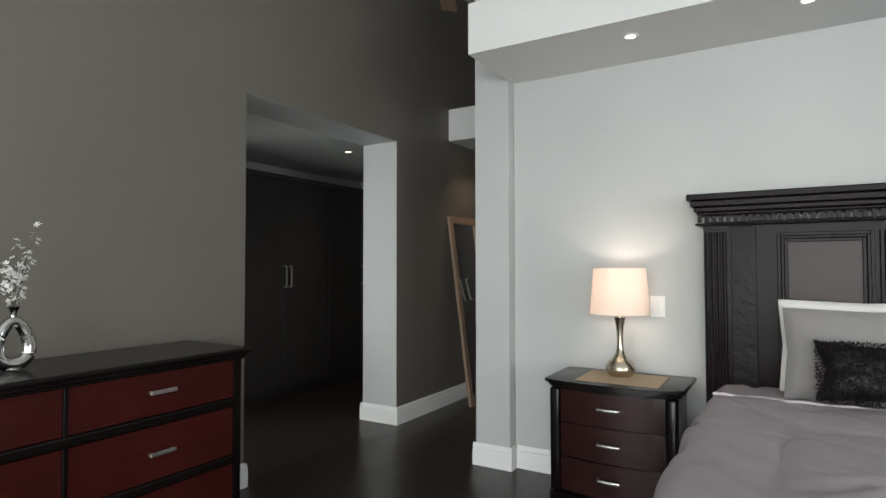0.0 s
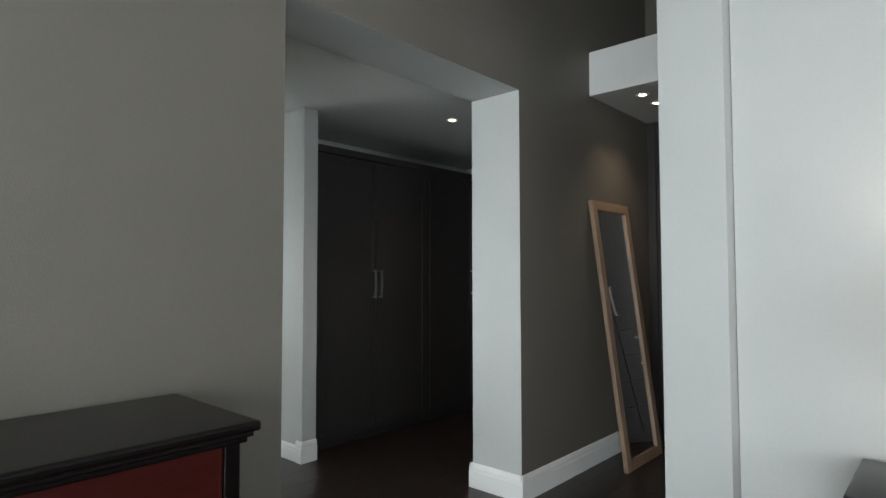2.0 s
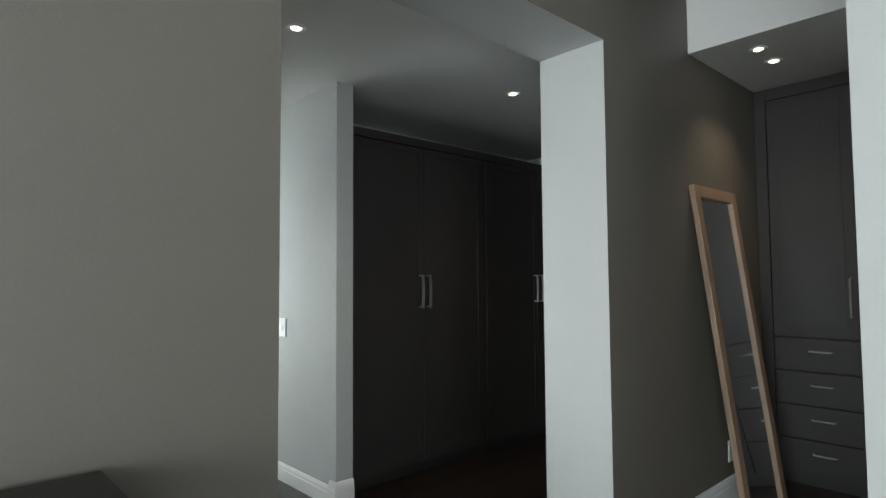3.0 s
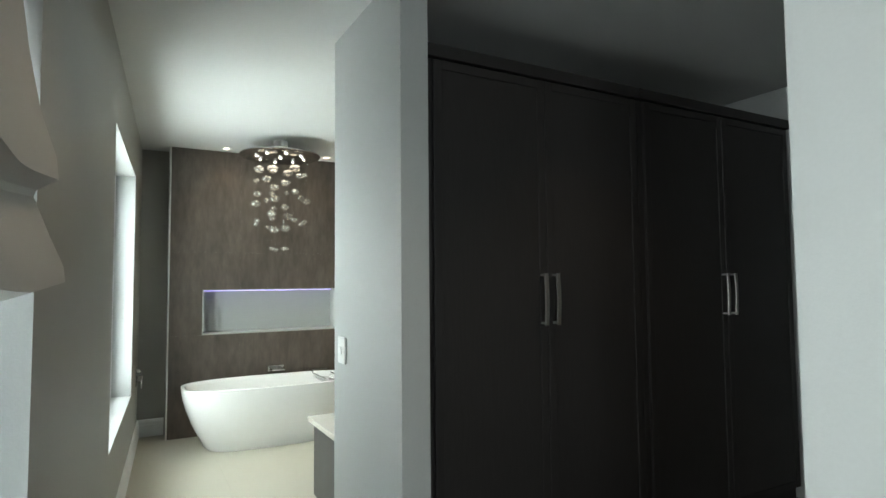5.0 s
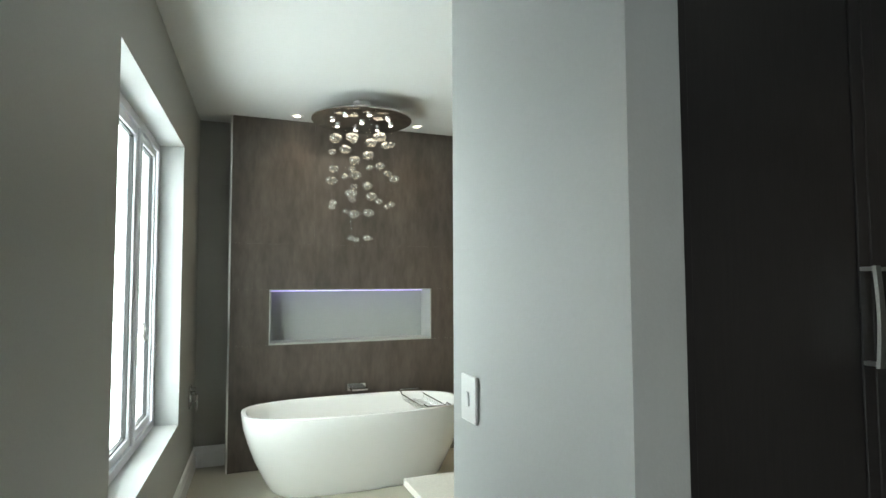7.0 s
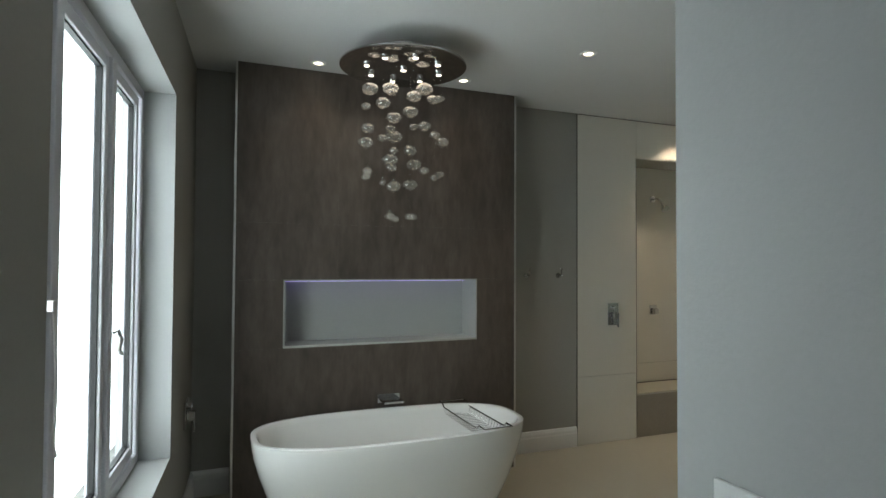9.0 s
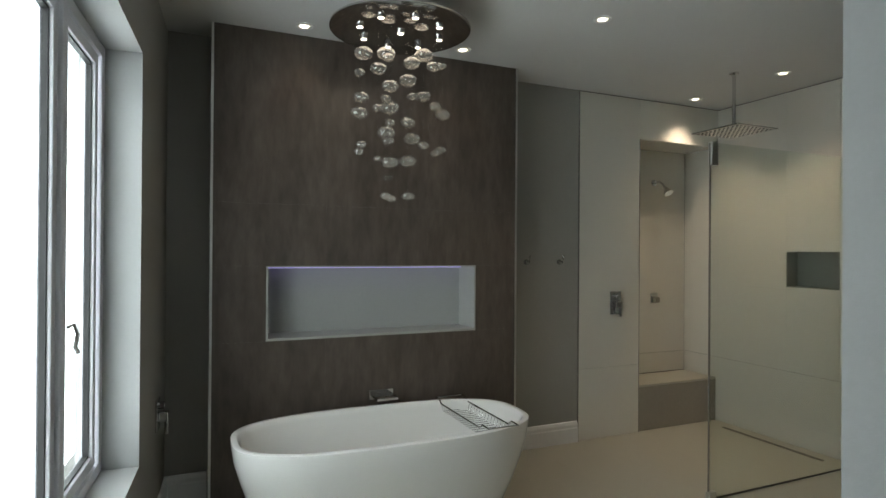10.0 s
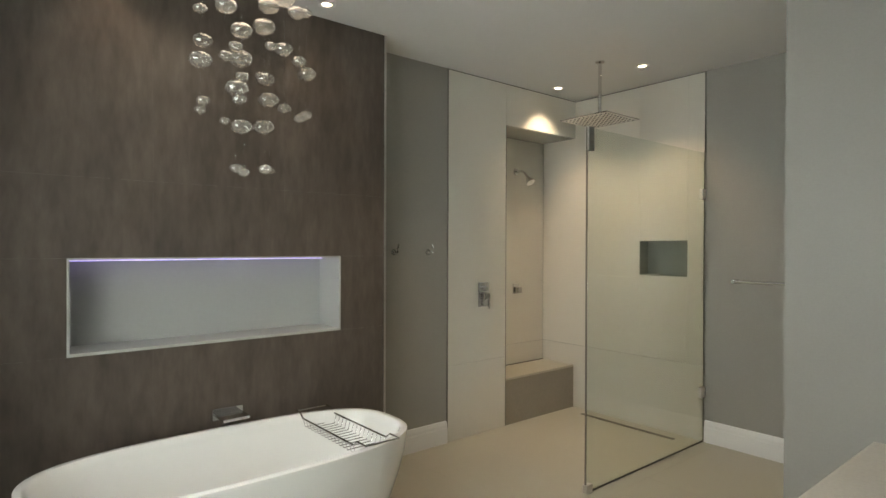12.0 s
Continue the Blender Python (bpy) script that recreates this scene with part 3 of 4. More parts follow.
UPPER = [(4.26, 2.3, 0.041), (4.37, 2.32, 0.041), (4.38, 2.29, 0.026), (4.5, 2.29, 0.039), (4.56, 2.34, 0.043), (4.24, 2.2, 0.024),
         (4.33, 2.21, 0.037), (4.61, 2.26, 0.032), (4.65, 2.27, 0.024), (4.48, 2.2, 0.041), (4.39, 2.15, 0.039), (4.25, 2.09, 0.035),
         (4.37, 2.1, 0.026), (4.39, 2.06, 0.043), (4.56, 2.13, 0.035), (4.5, 2.1, 0.022), (4.33, 2.03, 0.026), (4.24, 2.0, 0.039)]
LOWER = [(4.62, 2.07, 0.028), (4.66, 2.05, 0.037), (4.47, 2.0, 0.026), (4.48, 1.98, 0.035), (4.39, 1.97, 0.024), (4.37, 1.92, 0.041),
         (4.38, 1.88, 0.026), (4.5, 1.92, 0.041), (4.56, 1.88, 0.026), (4.25, 1.86, 0.024), (4.24, 1.83, 0.022), (4.33, 1.81, 0.019),
         (4.39, 1.79, 0.039), (4.48, 1.81, 0.041), (4.62, 1.84, 0.022), (4.65, 1.86, 0.024), (4.37, 1.63, 0.024), (4.4, 1.62, 0.022),
         (4.48, 1.63, 0.026), (4.5, 1.63, 0.019)]
rng = random.Random(4)
for y, z, r in UPPER + LOWER:
    k = rng.uniform(-0.06, 0.06)               # set forward or back along the disc
    ox, oy, oz = k, (y + 0.02 - CY) * (1 + k * -0.36) - 0.36 * k * 0.9, (z - CZ)
    a, c = r * 1.06, r * 0.70
    outline = [(a * math.sin(math.pi * k / 14), -c * math.cos(math.pi * k / 14)) for k in range(13)] + [(a * 0.2, c * 0.90), (0, c * 0.80)]
    bub = lathe(outline, 24, pose(ox, oy, oz))
    tip = lathe([(0, -c * 1.12), (a * 0.10, -c * 1.08), (a * 0.16, -c * 0.95)], 10, pose(ox, oy, oz), bub)
    b = part("glass_bubble", tip, M_BUBBLE, ch, "clear blown glass bubble", True)
    part("wire", tube([(ox, oy, oz + c * 0.8), (ox, oy, -0.001)], 0.0003, 4), M_GLASS, b)


# ---------------------------------------------------------------- bathroom
def superellipse(ax, ay, z, n=64, p=2.85, dx=0.0):
    out = []
    for i in range(n):
        t = 2 * math.pi * i / n
        c, s = math.cos(t), math.sin(t)
        out.append((dx + ax * math.copysign(abs(c) ** (2 / p), c), ay * math.copysign(abs(s) ** (2 / p), s), z))
    return out


def loft(rings, close_first=True, close_last=True):
    bm = bmesh.new()
    rs = [[bm.verts.new(p) for p in r] for r in rings]
    n = len(rs[0])
    for a, b in zip(rs, rs[1:]):
        for i in range(n):
            bm.faces.new((a[i], a[(i + 1) % n], b[(i + 1) % n], b[i]))
    if close_first:
        bm.faces.new(list(reversed(rs[0])))
    if close_last:
        bm.faces.new(rs[-1])
    return bm


TX, TY, TH = -8.235, 4.475, 0.505
tub = thing("bathtub", "white freestanding oval acrylic bathtub on a cream floor", "bathtub", (TX, TY, 0.0))
A, B = 0.352, 0.752
outer = [(0.70, 0.74, 0.002), (0.74, 0.775, 0.03), (0.80, 0.83, 0.11), (0.87, 0.895, 0.21), (0.935, 0.95, 0.32), (0.975, 0.985, 0.41), (1.0, 1.0, TH - 0.012), (0.998, 0.999, TH - 0.003), (0.985, 0.993, TH)]
inner = [(0.925, 0.965, TH), (0.905, 0.955, TH - 0.006), (0.89, 0.945, TH - 0.03), (0.83, 0.89, 0.30), (0.76, 0.82, 0.16), (0.66, 0.73, 0.10), (0.4, 0.5, 0.085)]
part("shell", loft([superellipse(A * a, B * b, z) for a, b, z in outer + inner]), M_ACRYLIC, tub, "", True)
part("drain", lathe([(0, 0.090), (0.03, 0.090), (0.034, 0.086)], 24), M_CHROME, tub, "chrome waste plug", True)

# wire bath rack laid over the rim
rk = thing("bath_rack", "dark wire bath rack laid across the tub rim", "bath rack", (TX, TY, TH))
y0, y1 = 0.40, 0.565
for y in (y0, y1):
    part("side_rail", tube([(-0.335, y, 0.010), (-0.29, y, 0.010), (-0.26, y, -0.012), (0.22, y, -0.012), (0.25, y, 0.010), (0.318, y, 0.010)], 0.0045), M_POLISHED, rk, "", True)
part("end_bar", tube([(-0.335, y0, 0.010), (-0.335, y1, 0.010)], 0.004), M_POLISHED, rk)
part("end_bar", tube([(0.318, y0, 0.010), (0.318, y1, 0.010)], 0.004), M_POLISHED, rk)
for i in range(15):
    x = -0.26 + i * 0.034
    dz = -0.055
    part("wire", tube([(x, y0, -0.012), (x, y0 + 0.012, dz), (x, y1 - 0.012, dz), (x, y1, -0.012)], 0.0022, 6), M_POLISHED, rk)

# wall spout, mixer taps, hooks, rail
sp = thing("bath_spout", "flat chrome waterfall bath spout on the brown wall", "bath spout", (XF, 4.565, 0.545))
part("wall_plate", block(0.001, 0.008, -0.072, 0.072, -0.03, 0.025, bevel=0.002), M_POLISHED, sp)
part("spout_lip", block(0.008, 0.13, -0.062, 0.062, -0.012, 0.004, bevel=0.004), M_POLISHED, sp)


def mixer(name, label, m, w=0.13, h=0.16, lever=True):
    t = thing(name, label, "mixer tap")
    t.matrix_world = m
    part("wall_plate", block(0.001, 0.012, -w / 2, w / 2, -h / 2, h / 2, bevel=0.003), M_CHROME, t)
    part("knob", block(0.012, 0.055, -0.024, 0.024, -0.034, 0.014, bevel=0.005), M_POLISHED, t)
    if lever:
        part("lever", block(0.040, 0.052, 0.008, 0.024, -0.10, -0.02, bevel=0.003, m=pose(0, 0, 0)), M_CHROME, t)
        part("diverter", lathe([(0.018, 0), (0.018, 0.024), (0.014, 0.028), (0, 0.028)], 20, pose(0.012, 0, 0.045, 0, 90, 0)), M_CHROME, t, "", True)
    return t


mixer("shower_mixer", "square chrome shower mixer on glossy cream tile", pose(XB + 0.008, 6.453, 0.995), 0.10, 0.175)
mixer("recess_valve", "small square chrome valve in the shower recess", pose(RX + 0.012, 7.145, 0.985), 0.075, 0.085, False)
mx = mixer("bath_mixer", "square chrome bath mixer on the grey window wall", WALL @ pose(wall_u(-8.55), 0, 0.575, 0, 0, -90), 0.11, 0.15)

for y in (5.68, 5.955):
    hk = thing("robe_hook", "small chrome robe hook on the grey wall", "hook", (XB, y, 1.30), "robe hooks")
    part("backplate", lathe([(0.019, 0), (0.019, 0.006), (0.0, 0.008)], 20, pose(0.001, 0, 0.0, 0, 90, 0)), M_CHROME, hk, "", True)
    part("hook_arm", tube([(0.006, 0, 0), (0.03, 0, -0.012), (0.045, 0, 0.0), (0.052, 0, 0.03), (0.06, 0, 0.05)], 0.007), M_CHROME, hk, "", True)

tr = thing("towel_rail", "chrome towel rail on the grey end wall", "towel rail", (-7.59, YS + 0.01, 1.115))
part("bar", tube([(0.0, -0.06, 0), (0.62, -0.06, 0)], 0.009), M_CHROME, tr, "", True)
for x in (0.015, 0.605):
    part("post", block(x - 0.014, x + 0.014, -0.072, -0.001, -0.014, 0.014, bevel=0.003), M_CHROME, tr)

# rain shower head
sh = thing("rain_shower", "square chrome rain shower head on a ceiling arm", "shower head", (-8.14, 6.79, 2.163))
part("arm", tube([(0, 0, 0.03), (0, 0, CEIL - 2.164)], 0.011, 12), M_CHROME, sh, "", True)
part("flange", lathe([(0.03, CEIL - 2.164), (0.03, CEIL - 2.171), (0.012, CEIL - 2.178)], 20), M_CHROME, sh, "", True)
part("joint", lathe([(0.016, 0.045), (0.022, 0.035), (0.022, 0.02), (0.014, 0.008)], 20), M_CHROME, sh, "", True)
head = part("head_plate", block(-0.18, 0.18, -0.18, 0.18, 0.0, 0.009, bevel=0.003), M_POLISHED, sh, "square chrome head plate")
nz = bmesh.new()
for i in range(10):
    for j in range(10):
        lathe([(0.0, -0.003), (0.006, -0.002), (0.007, 0.0)], 6, pose(-0.149 + i * 0.0331, -0.149 + j * 0.0331, 0), nz)
tagged(part("nozzles", nz, M_RUBBER, head), "", "", "", "stuff")

# wall shower in recess
ws = thing("wall_shower", "small chrome shower head on the recess wall", "shower head", (RX + 0.012, 7.145, 1.965))
part("arm", tube([(0.0, 0, 0), (0.06, 0, 0.0), (0.10, 0, -0.02), (0.13, 0, -0.06)], 0.010, 10), M_CHROME, ws, "", True)
part("flange", lathe([(0.028, 0), (0.026, 0.008), (0.012, 0.012)], 20, pose(0.0, 0, 0, 0, 90, 0)), M_CHROME, ws, "", True)
part("head", lathe([(0.012, 0), (0.017, -0.02), (0.034, -0.05), (0.036, -0.066), (0.0, -0.068)], 24, pose(0.127, 0, -0.052, 0, -38, 0)), M_CHROME, ws, "", True)

# shower glass
GX = -7.794
sg = thing("shower_screen", "frameless clear glass shower screen with chrome hinges", "shower screen", (GX, 0, 0))
part("glass_panel", block(-0.005, 0.005, 6.19, YS - 0.004, 0.012, 1.985, bevel=0.001), M_SHOWERGLASS, sg)
part("edge_seal", block(-0.0045, 0.0045, 6.1835, 6.1890, 0.012, 1.985), M_GROUT, sg, "dark polished glass edge")
part("floor_seal", block(-0.003, 0.003, 6.195, YS - 0.004, 0.001, 0.011), M_GROUT, sg)
part("wall_seal", block(-0.003, 0.003, YS - 0.0038, YS - 0.0005, 0.012, 2.0), M_GROUT, sg)
for z in (0.345, 1.70):
    hg = part("hinge", block(-0.014, 0.014, YS - 0.055, YS - 0.001, z - 0.035, z + 0.035, bevel=0.003), M_STEEL, sg, "chrome glass hinge")
part("bottom_clamp", block(-0.016, 0.016, 6.18, 6.23, 0.001, 0.05, bevel=0.003), M_STEEL, sg, "chrome floor clamp")
part("top_clamp", block(-0.014, 0.014, 6.185, 6.235, 1.86, 1.99, bevel=0.003), M_STEEL, sg, "chrome top clamp")

# bench and drain in the shower
bn = thing("shower_bench", "low taupe tiled bench built into the shower recess", "bench", (0, 0, 0))
part("front", block(XB - 0.02, XB - 0.002, RY0 + 0.012, YS - 0.002, 0.001, 0.335), M_BENCH, bn)
part("seat", block(RX + 0.012, XB, RY0 + 0.012, YS - 0.002, 0.337, 0.352, bevel=0.002), M_CREAM, bn, "cream tiled seat")
dr = thing("shower_drain", "slim dark linear drain in the cream shower floor", "drain", (0, 0, 0))
part("grate", block(-8.72, -7.94, 7.375, 7.405, 0.0005, 0.005), M_GROUT, dr, "dark slotted grate")

# vanity
vn = thing("vanity_cabinet", "charcoal vanity cabinet under a cream worktop", "cabinet", (0, 0, 0))
part("carcass", block(-6.525, -5.902, 4.317, 6.495, 0.10, 0.508), M_VANITY, vn)
part("plinth", block(-6.485, -5.902, 4.335, 6.495, 0.001, 0.10), M_BLACKWOOD, vn)
for i in range(4):
    y = 4.325 + i * 0.542
    d = part("door", block(-6.545, -6.527, y + 0.003, y + 0.539, 0.11, 0.502, bevel=0.002), M_VANITY, vn)
    part("handle", tube([(-6.546, y + 0.2, 0.45), (-6.565, y + 0.2, 0.45), (-6.565, y + 0.34, 0.45), (-6.546, y + 0.34, 0.45)], 0.005), M_CHROME, d)
wt = thing("vanity_worktop", "cream stone worktop on the vanity cabinet", "worktop", (0, 0, 0))
part("slab", block(-6.590, -5.892, 4.297, 6.497, 0.510, 0.540, bevel=0.003), M_COUNTER, wt)


def switch(name, label, m, w=0.07, h=0.11, rockers=1):
    s = thing(name, label, "light switch")
    s.matrix_world = m
    part("plate", block(0.001, 0.010, -w / 2, w / 2, -h / 2, h / 2, bevel=0.004), M_PLASTIC, s)
    for k in range(rockers):
        yy = (k - (rockers - 1) / 2) * 0.026
        part("rocker", block(0.010, 0.015, yy - 0.010, yy + 0.010, -0.02, 0.02, bevel=0.003, m=pose(0, 0, 0, 0, 4, 0)), M_PLASTIC, s)
    return s


switch("light_switch", "white double rocker light switch on the pale wall", pose(-1.325, 4.28, 1.115, 0, 0, -90), 0.085, 0.125)
switch("light_switch", "white light switch on the partition near the bathroom", pose(-5.764, 4.234, 1.020, 0, 0, -90), 0.098, 0.126)
switch("wall_socket", "white wall socket behind the leaning mirror", pose(XD, 6.02, 0.30, 0, 0, 0), 0.085, 0.125)


# ---------------------------------------------------------------- closet and passage
def bow_handle(parent, x, y, z0, z1, mat=None):
    bm = bmesh.new()
    zs = [z0 + (z1 - z0) * k / 8 for k in range(9)]
    prev = None
    for k, z in enumerate(zs):
        d = 0.028 + 0.006 * math.sin(math.pi * k / 8)
        ring = [bm.verts.new(p) for p in ((x + d, y - 0.011, z), (x + d, y + 0.011, z), (x + d + 0.007, y + 0.009, z), (x + d + 0.007, y - 0.009, z))]
        if prev:
            for i in range(4):
                bm.faces.new((prev[i], prev[(i + 1) % 4], ring[(i + 1) % 4], ring[i]))
        else:
            bm.faces.new(ring)
        prev = ring
    bm.faces.new(list(reversed(prev)))
    for z in (z0 + 0.004, z1 - 0.012):
        box(bm, x, x + 0.032, y - 0.009, y + 0.009, z, z + 0.010)
    return part("handle", bm, M_STEEL, parent, "brushed steel bow handle", True)


def panel_door(name, parent, x, y0, y1, z0, z1, mat, rail=0.055, t=0.018):
    """A shaker door that faces +x."""
    bm = block(x - t, x - 0.007, y0, y1, z0, z1)
    box(bm, x - 0.007, x, y0, y0 + rail, z0, z1, bevel=0.0025)
    box(bm, x - 0.007, x, y1 - rail, y1, z0, z1, bevel=0.0025)
    box(bm, x - 0.007, x, y0 + rail, y1 - rail, z0, z0 + rail, bevel=0.0025)
    box(bm, x - 0.007, x, y0 + rail, y1 - rail, z1 - rail, z1, bevel=0.0025)
    return part(name, bm, mat, parent)


XW = -5.200
for y0, y1 in ((4.40, 5.634), (5.636, 6.955)):
    wd = thing("wardrobe", "tall espresso built-in wardrobe unit, doors shut", "wardrobe", (0, 0, 0), "built-in wardrobes")
    part("carcass", block(-5.835, XW - 0.022, y0, y1, 0.08, 2.274), M_WARDROBE, wd)
    part("plinth", block(-5.835, XW - 0.05, y0, y1, 0.001, 0.08), M_WARDROBE, wd)
    part("cornice", block(-5.835, XW + 0.004, y0, y1, 2.276, 2.332, bevel=0.003), M_WARDROBE, wd)
    ym = 5.012 if y0 < 5 else 6.292
    for a, b, hy in ((y0 + 0.03, ym - 0.002, ym - 0.034), (ym + 0.002, y1 - 0.03, ym + 0.034)):
        d = panel_door("door", wd, XW, a, b, 0.085, 2.266, M_WARDROBE, 0.04)
        bow_handle(d, XW, hy, 1.14, 1.372)

pc = thing("passage_cupboard", "tall espresso cupboard with drawers in the passage", "cupboard", (0, 0, 0))
part("carcass", block(-3.545, -2.515, 6.642, 6.948, 0.001, 2.612), M_WARDROBE, pc)
part("side_filler", block(-3.545, -3.475, 6.60, 6.64, 0.001, 2.612), M_WARDROBE, pc)
part("top_filler", block(-3.473, -2.515, 6.60, 6.64, 2.54, 2.612), M_WARDROBE, pc)
for x0, x1 in ((-3.470, -2.995), (-2.990, -2.517)):
    dd = part("door", block(x0, x1, 6.602, 6.622, 0.955, 2.535, bevel=0.003), M_WARDROBE, pc)
    box_ = block(x0 + 0.06, x1 - 0.06, 6.598, 6.6015, 1.02, 2.47, bevel=0.001)
    part("door_panel", box_, M_WARDROBE, dd)
    hx2 = x1 - 0.035 if x0 < -3.2 else x0 + 0.035
    part("handle", tube([(hx2, 6.60, 1.08), (hx2, 6.572, 1.085), (hx2, 6.566, 1.205), (hx2, 6.572, 1.325), (hx2, 6.60, 1.33)], 0.007), M_STEEL, dd, "steel bow handle", True)
    for k in range(4):
        z = 0.085 + k * 0.216
        dw = part("drawer", block(x0, x1, 6.602, 6.622, z, z + 0.211, bevel=0.003), M_WARDROBE, pc)
        xm = (x0 + x1) / 2 + 0.03
        part("handle", tube([(xm - 0.065, 6.60, z + 0.13), (xm - 0.06, 6.575, z + 0.13), (xm + 0.06, 6.575, z + 0.13), (xm + 0.065, 6.60, z + 0.13)], 0.006), M_STEEL, dw, "steel drawer handle", True)

# leaning mirror
mr = thing("leaning_mirror", "tall pale oak framed mirror leaning on the taupe wall", "mirror", (XD + 0.235, 5.775, 0.003))
mr.matrix_world = pose(XD + 0.270, 5.855, 0.003, 0, -7.4, 0)
W2, H2, F2 = 0.296, 1.875, 0.068
for y0, y1, z0, z1 in ((-W2, -W2 + F2, 0, H2), (W2 - F2, W2, 0, H2), (-W2 + F2, W2 - F2, 0, F2), (-W2 + F2, W2 - F2, H2 - F2, H2)):
    part("frame_bar", block(-0.032, 0.0, y0, y1, z0, z1, bevel=0.004), M_OAK, mr)
part("mirror_glass", block(-0.022, -0.016, -W2 + F2, W2 - F2, F2, H2 - F2), M_MIRROR, mr, "mirror glass")

# ---------------------------------------------------------------- bedroom
# dresser
dz = thing("dresser", "black dresser with cherry-red drawer fronts against the taupe wall", "dresser", (0, 0, 0))
DX0, DX1, DY0, DY1, DZ = -3.53, -3.035, 0.99, 2.635, 0.950
part("carcass", block(DX0, DX1 - 0.02, DY0, DY1, 0.06, 0.925), M_BLACKWOOD, dz)
top = block(DX0, DX1 + 0.035, DY0 - 0.045, DY1 + 0.045, DZ - 0.028, DZ, bevel=0.010, seg=3)
part("top", top, M_BLACKWOOD, dz, "polished black top")
part("top_moulding", box(block(DX0, DX1 + 0.022, DY0 - 0.03, DY1 + 0.03, DZ - 0.042, DZ - 0.028, bevel=0.005), DX0, DX1 + 0.010, DY0 - 0.018, DY1 + 0.018, DZ - 0.058, DZ - 0.042, bevel=0.005), M_BLACKWOOD, dz)
for y in (DY0, 1.805, DY1 - 0.045):
    part("stile", block(DX1 - 0.02, DX1 + 0.004, y, y + 0.045 if y != 1.805 else y + 0.018, 0.06, 0.917, bevel=0.004), M_BLACKWOOD, dz)
for z in (0.06, 0.665, 0.385):
    part("rail", block(DX1 - 0.018, DX1 + 0.009, DY0 + 0.046, DY1 - 0.046, z, z + 0.04, bevel=0.008, seg=3), M_BLACKWOOD, dz)
part("base", block(DX0, DX1 + 0.015, DY0 - 0.02, DY1 + 0.02, 0.001, 0.058, bevel=0.01), M_BLACKWOOD, dz)
for y0, y1 in ((DY0 + 0.05, 1.802), (1.826, DY1 - 0.05)):
    for z0, z1 in ((0.105, 0.380), (0.430, 0.660), (0.710, 0.912)):
        d = part("drawer", block(DX1 - 0.02, DX1, y0, y1, z0, z1, bevel=0.004), M_CHERRY, dz, "cherry-red drawer front")
        lip = bmesh.new()
        for a in ((y0, y0 + 0.006, z0, z1), (y1 - 0.006, y1, z0, z1), (y0 + 0.006, y1 - 0.006, z0, z0 + 0.006), (y0 + 0.006, y1 - 0.006, z1 - 0.006, z1)):
            box(lip, DX1, DX1 + 0.003, *a)
        part("bead", lip, M_CHERRY, d)
        ym = (y0 + y1) / 2
        part("handle", box(box(block(DX1 + 0.018, DX1 + 0.026, ym - 0.062, ym + 0.062, (z0 + z1) / 2 - 0.009, (z0 + z1) / 2 + 0.009, bevel=0.003), DX1, DX1 + 0.019, ym - 0.056, ym - 0.046, (z0 + z1) / 2 - 0.006, (z0 + z1) / 2 + 0.006), DX1, DX1 + 0.019, ym + 0.046, ym + 0.056, (z0 + z1) / 2 - 0.006, (z0 + z1) / 2 + 0.006), M_STEEL, d, "brushed steel bar handle")

# vase
vs = thing("vase", "silver teardrop ring vase with white blossom twigs", "vase", (-3.28, 1.735, DZ + 0.001))
pts, rad = [], []
for i in range(40):
    t = 2 * math.pi * i / 40
    w = 0.055 * (1 - 0.25 * math.cos(t))
    pts.append((0.0, w * math.sin(t), 0.098 + 0.075 * math.cos(t) * (1.25 if math.cos(t) > 0 else 1)))
    rad.append(0.022 + 0.007 * (1 - math.cos(t)) / 2)
body = tube(pts, rad, 14, True)
lathe([(0.0, 0.165), (0.02, 0.170), (0.013, 0.20), (0.012, 0.225), (0.021, 0.247), (0.023, 0.25), (0.019, 0.248), (0.009, 0.22)], 20, None, body)
lathe([(0, 0.0), (0.032, 0.0), (0.034, 0.004), (0.02, 0.012)], 24, None, body)
part("vase_body", body, M_POLISHED, vs, "polished silver ring body", True)
rng = random.Random(11)
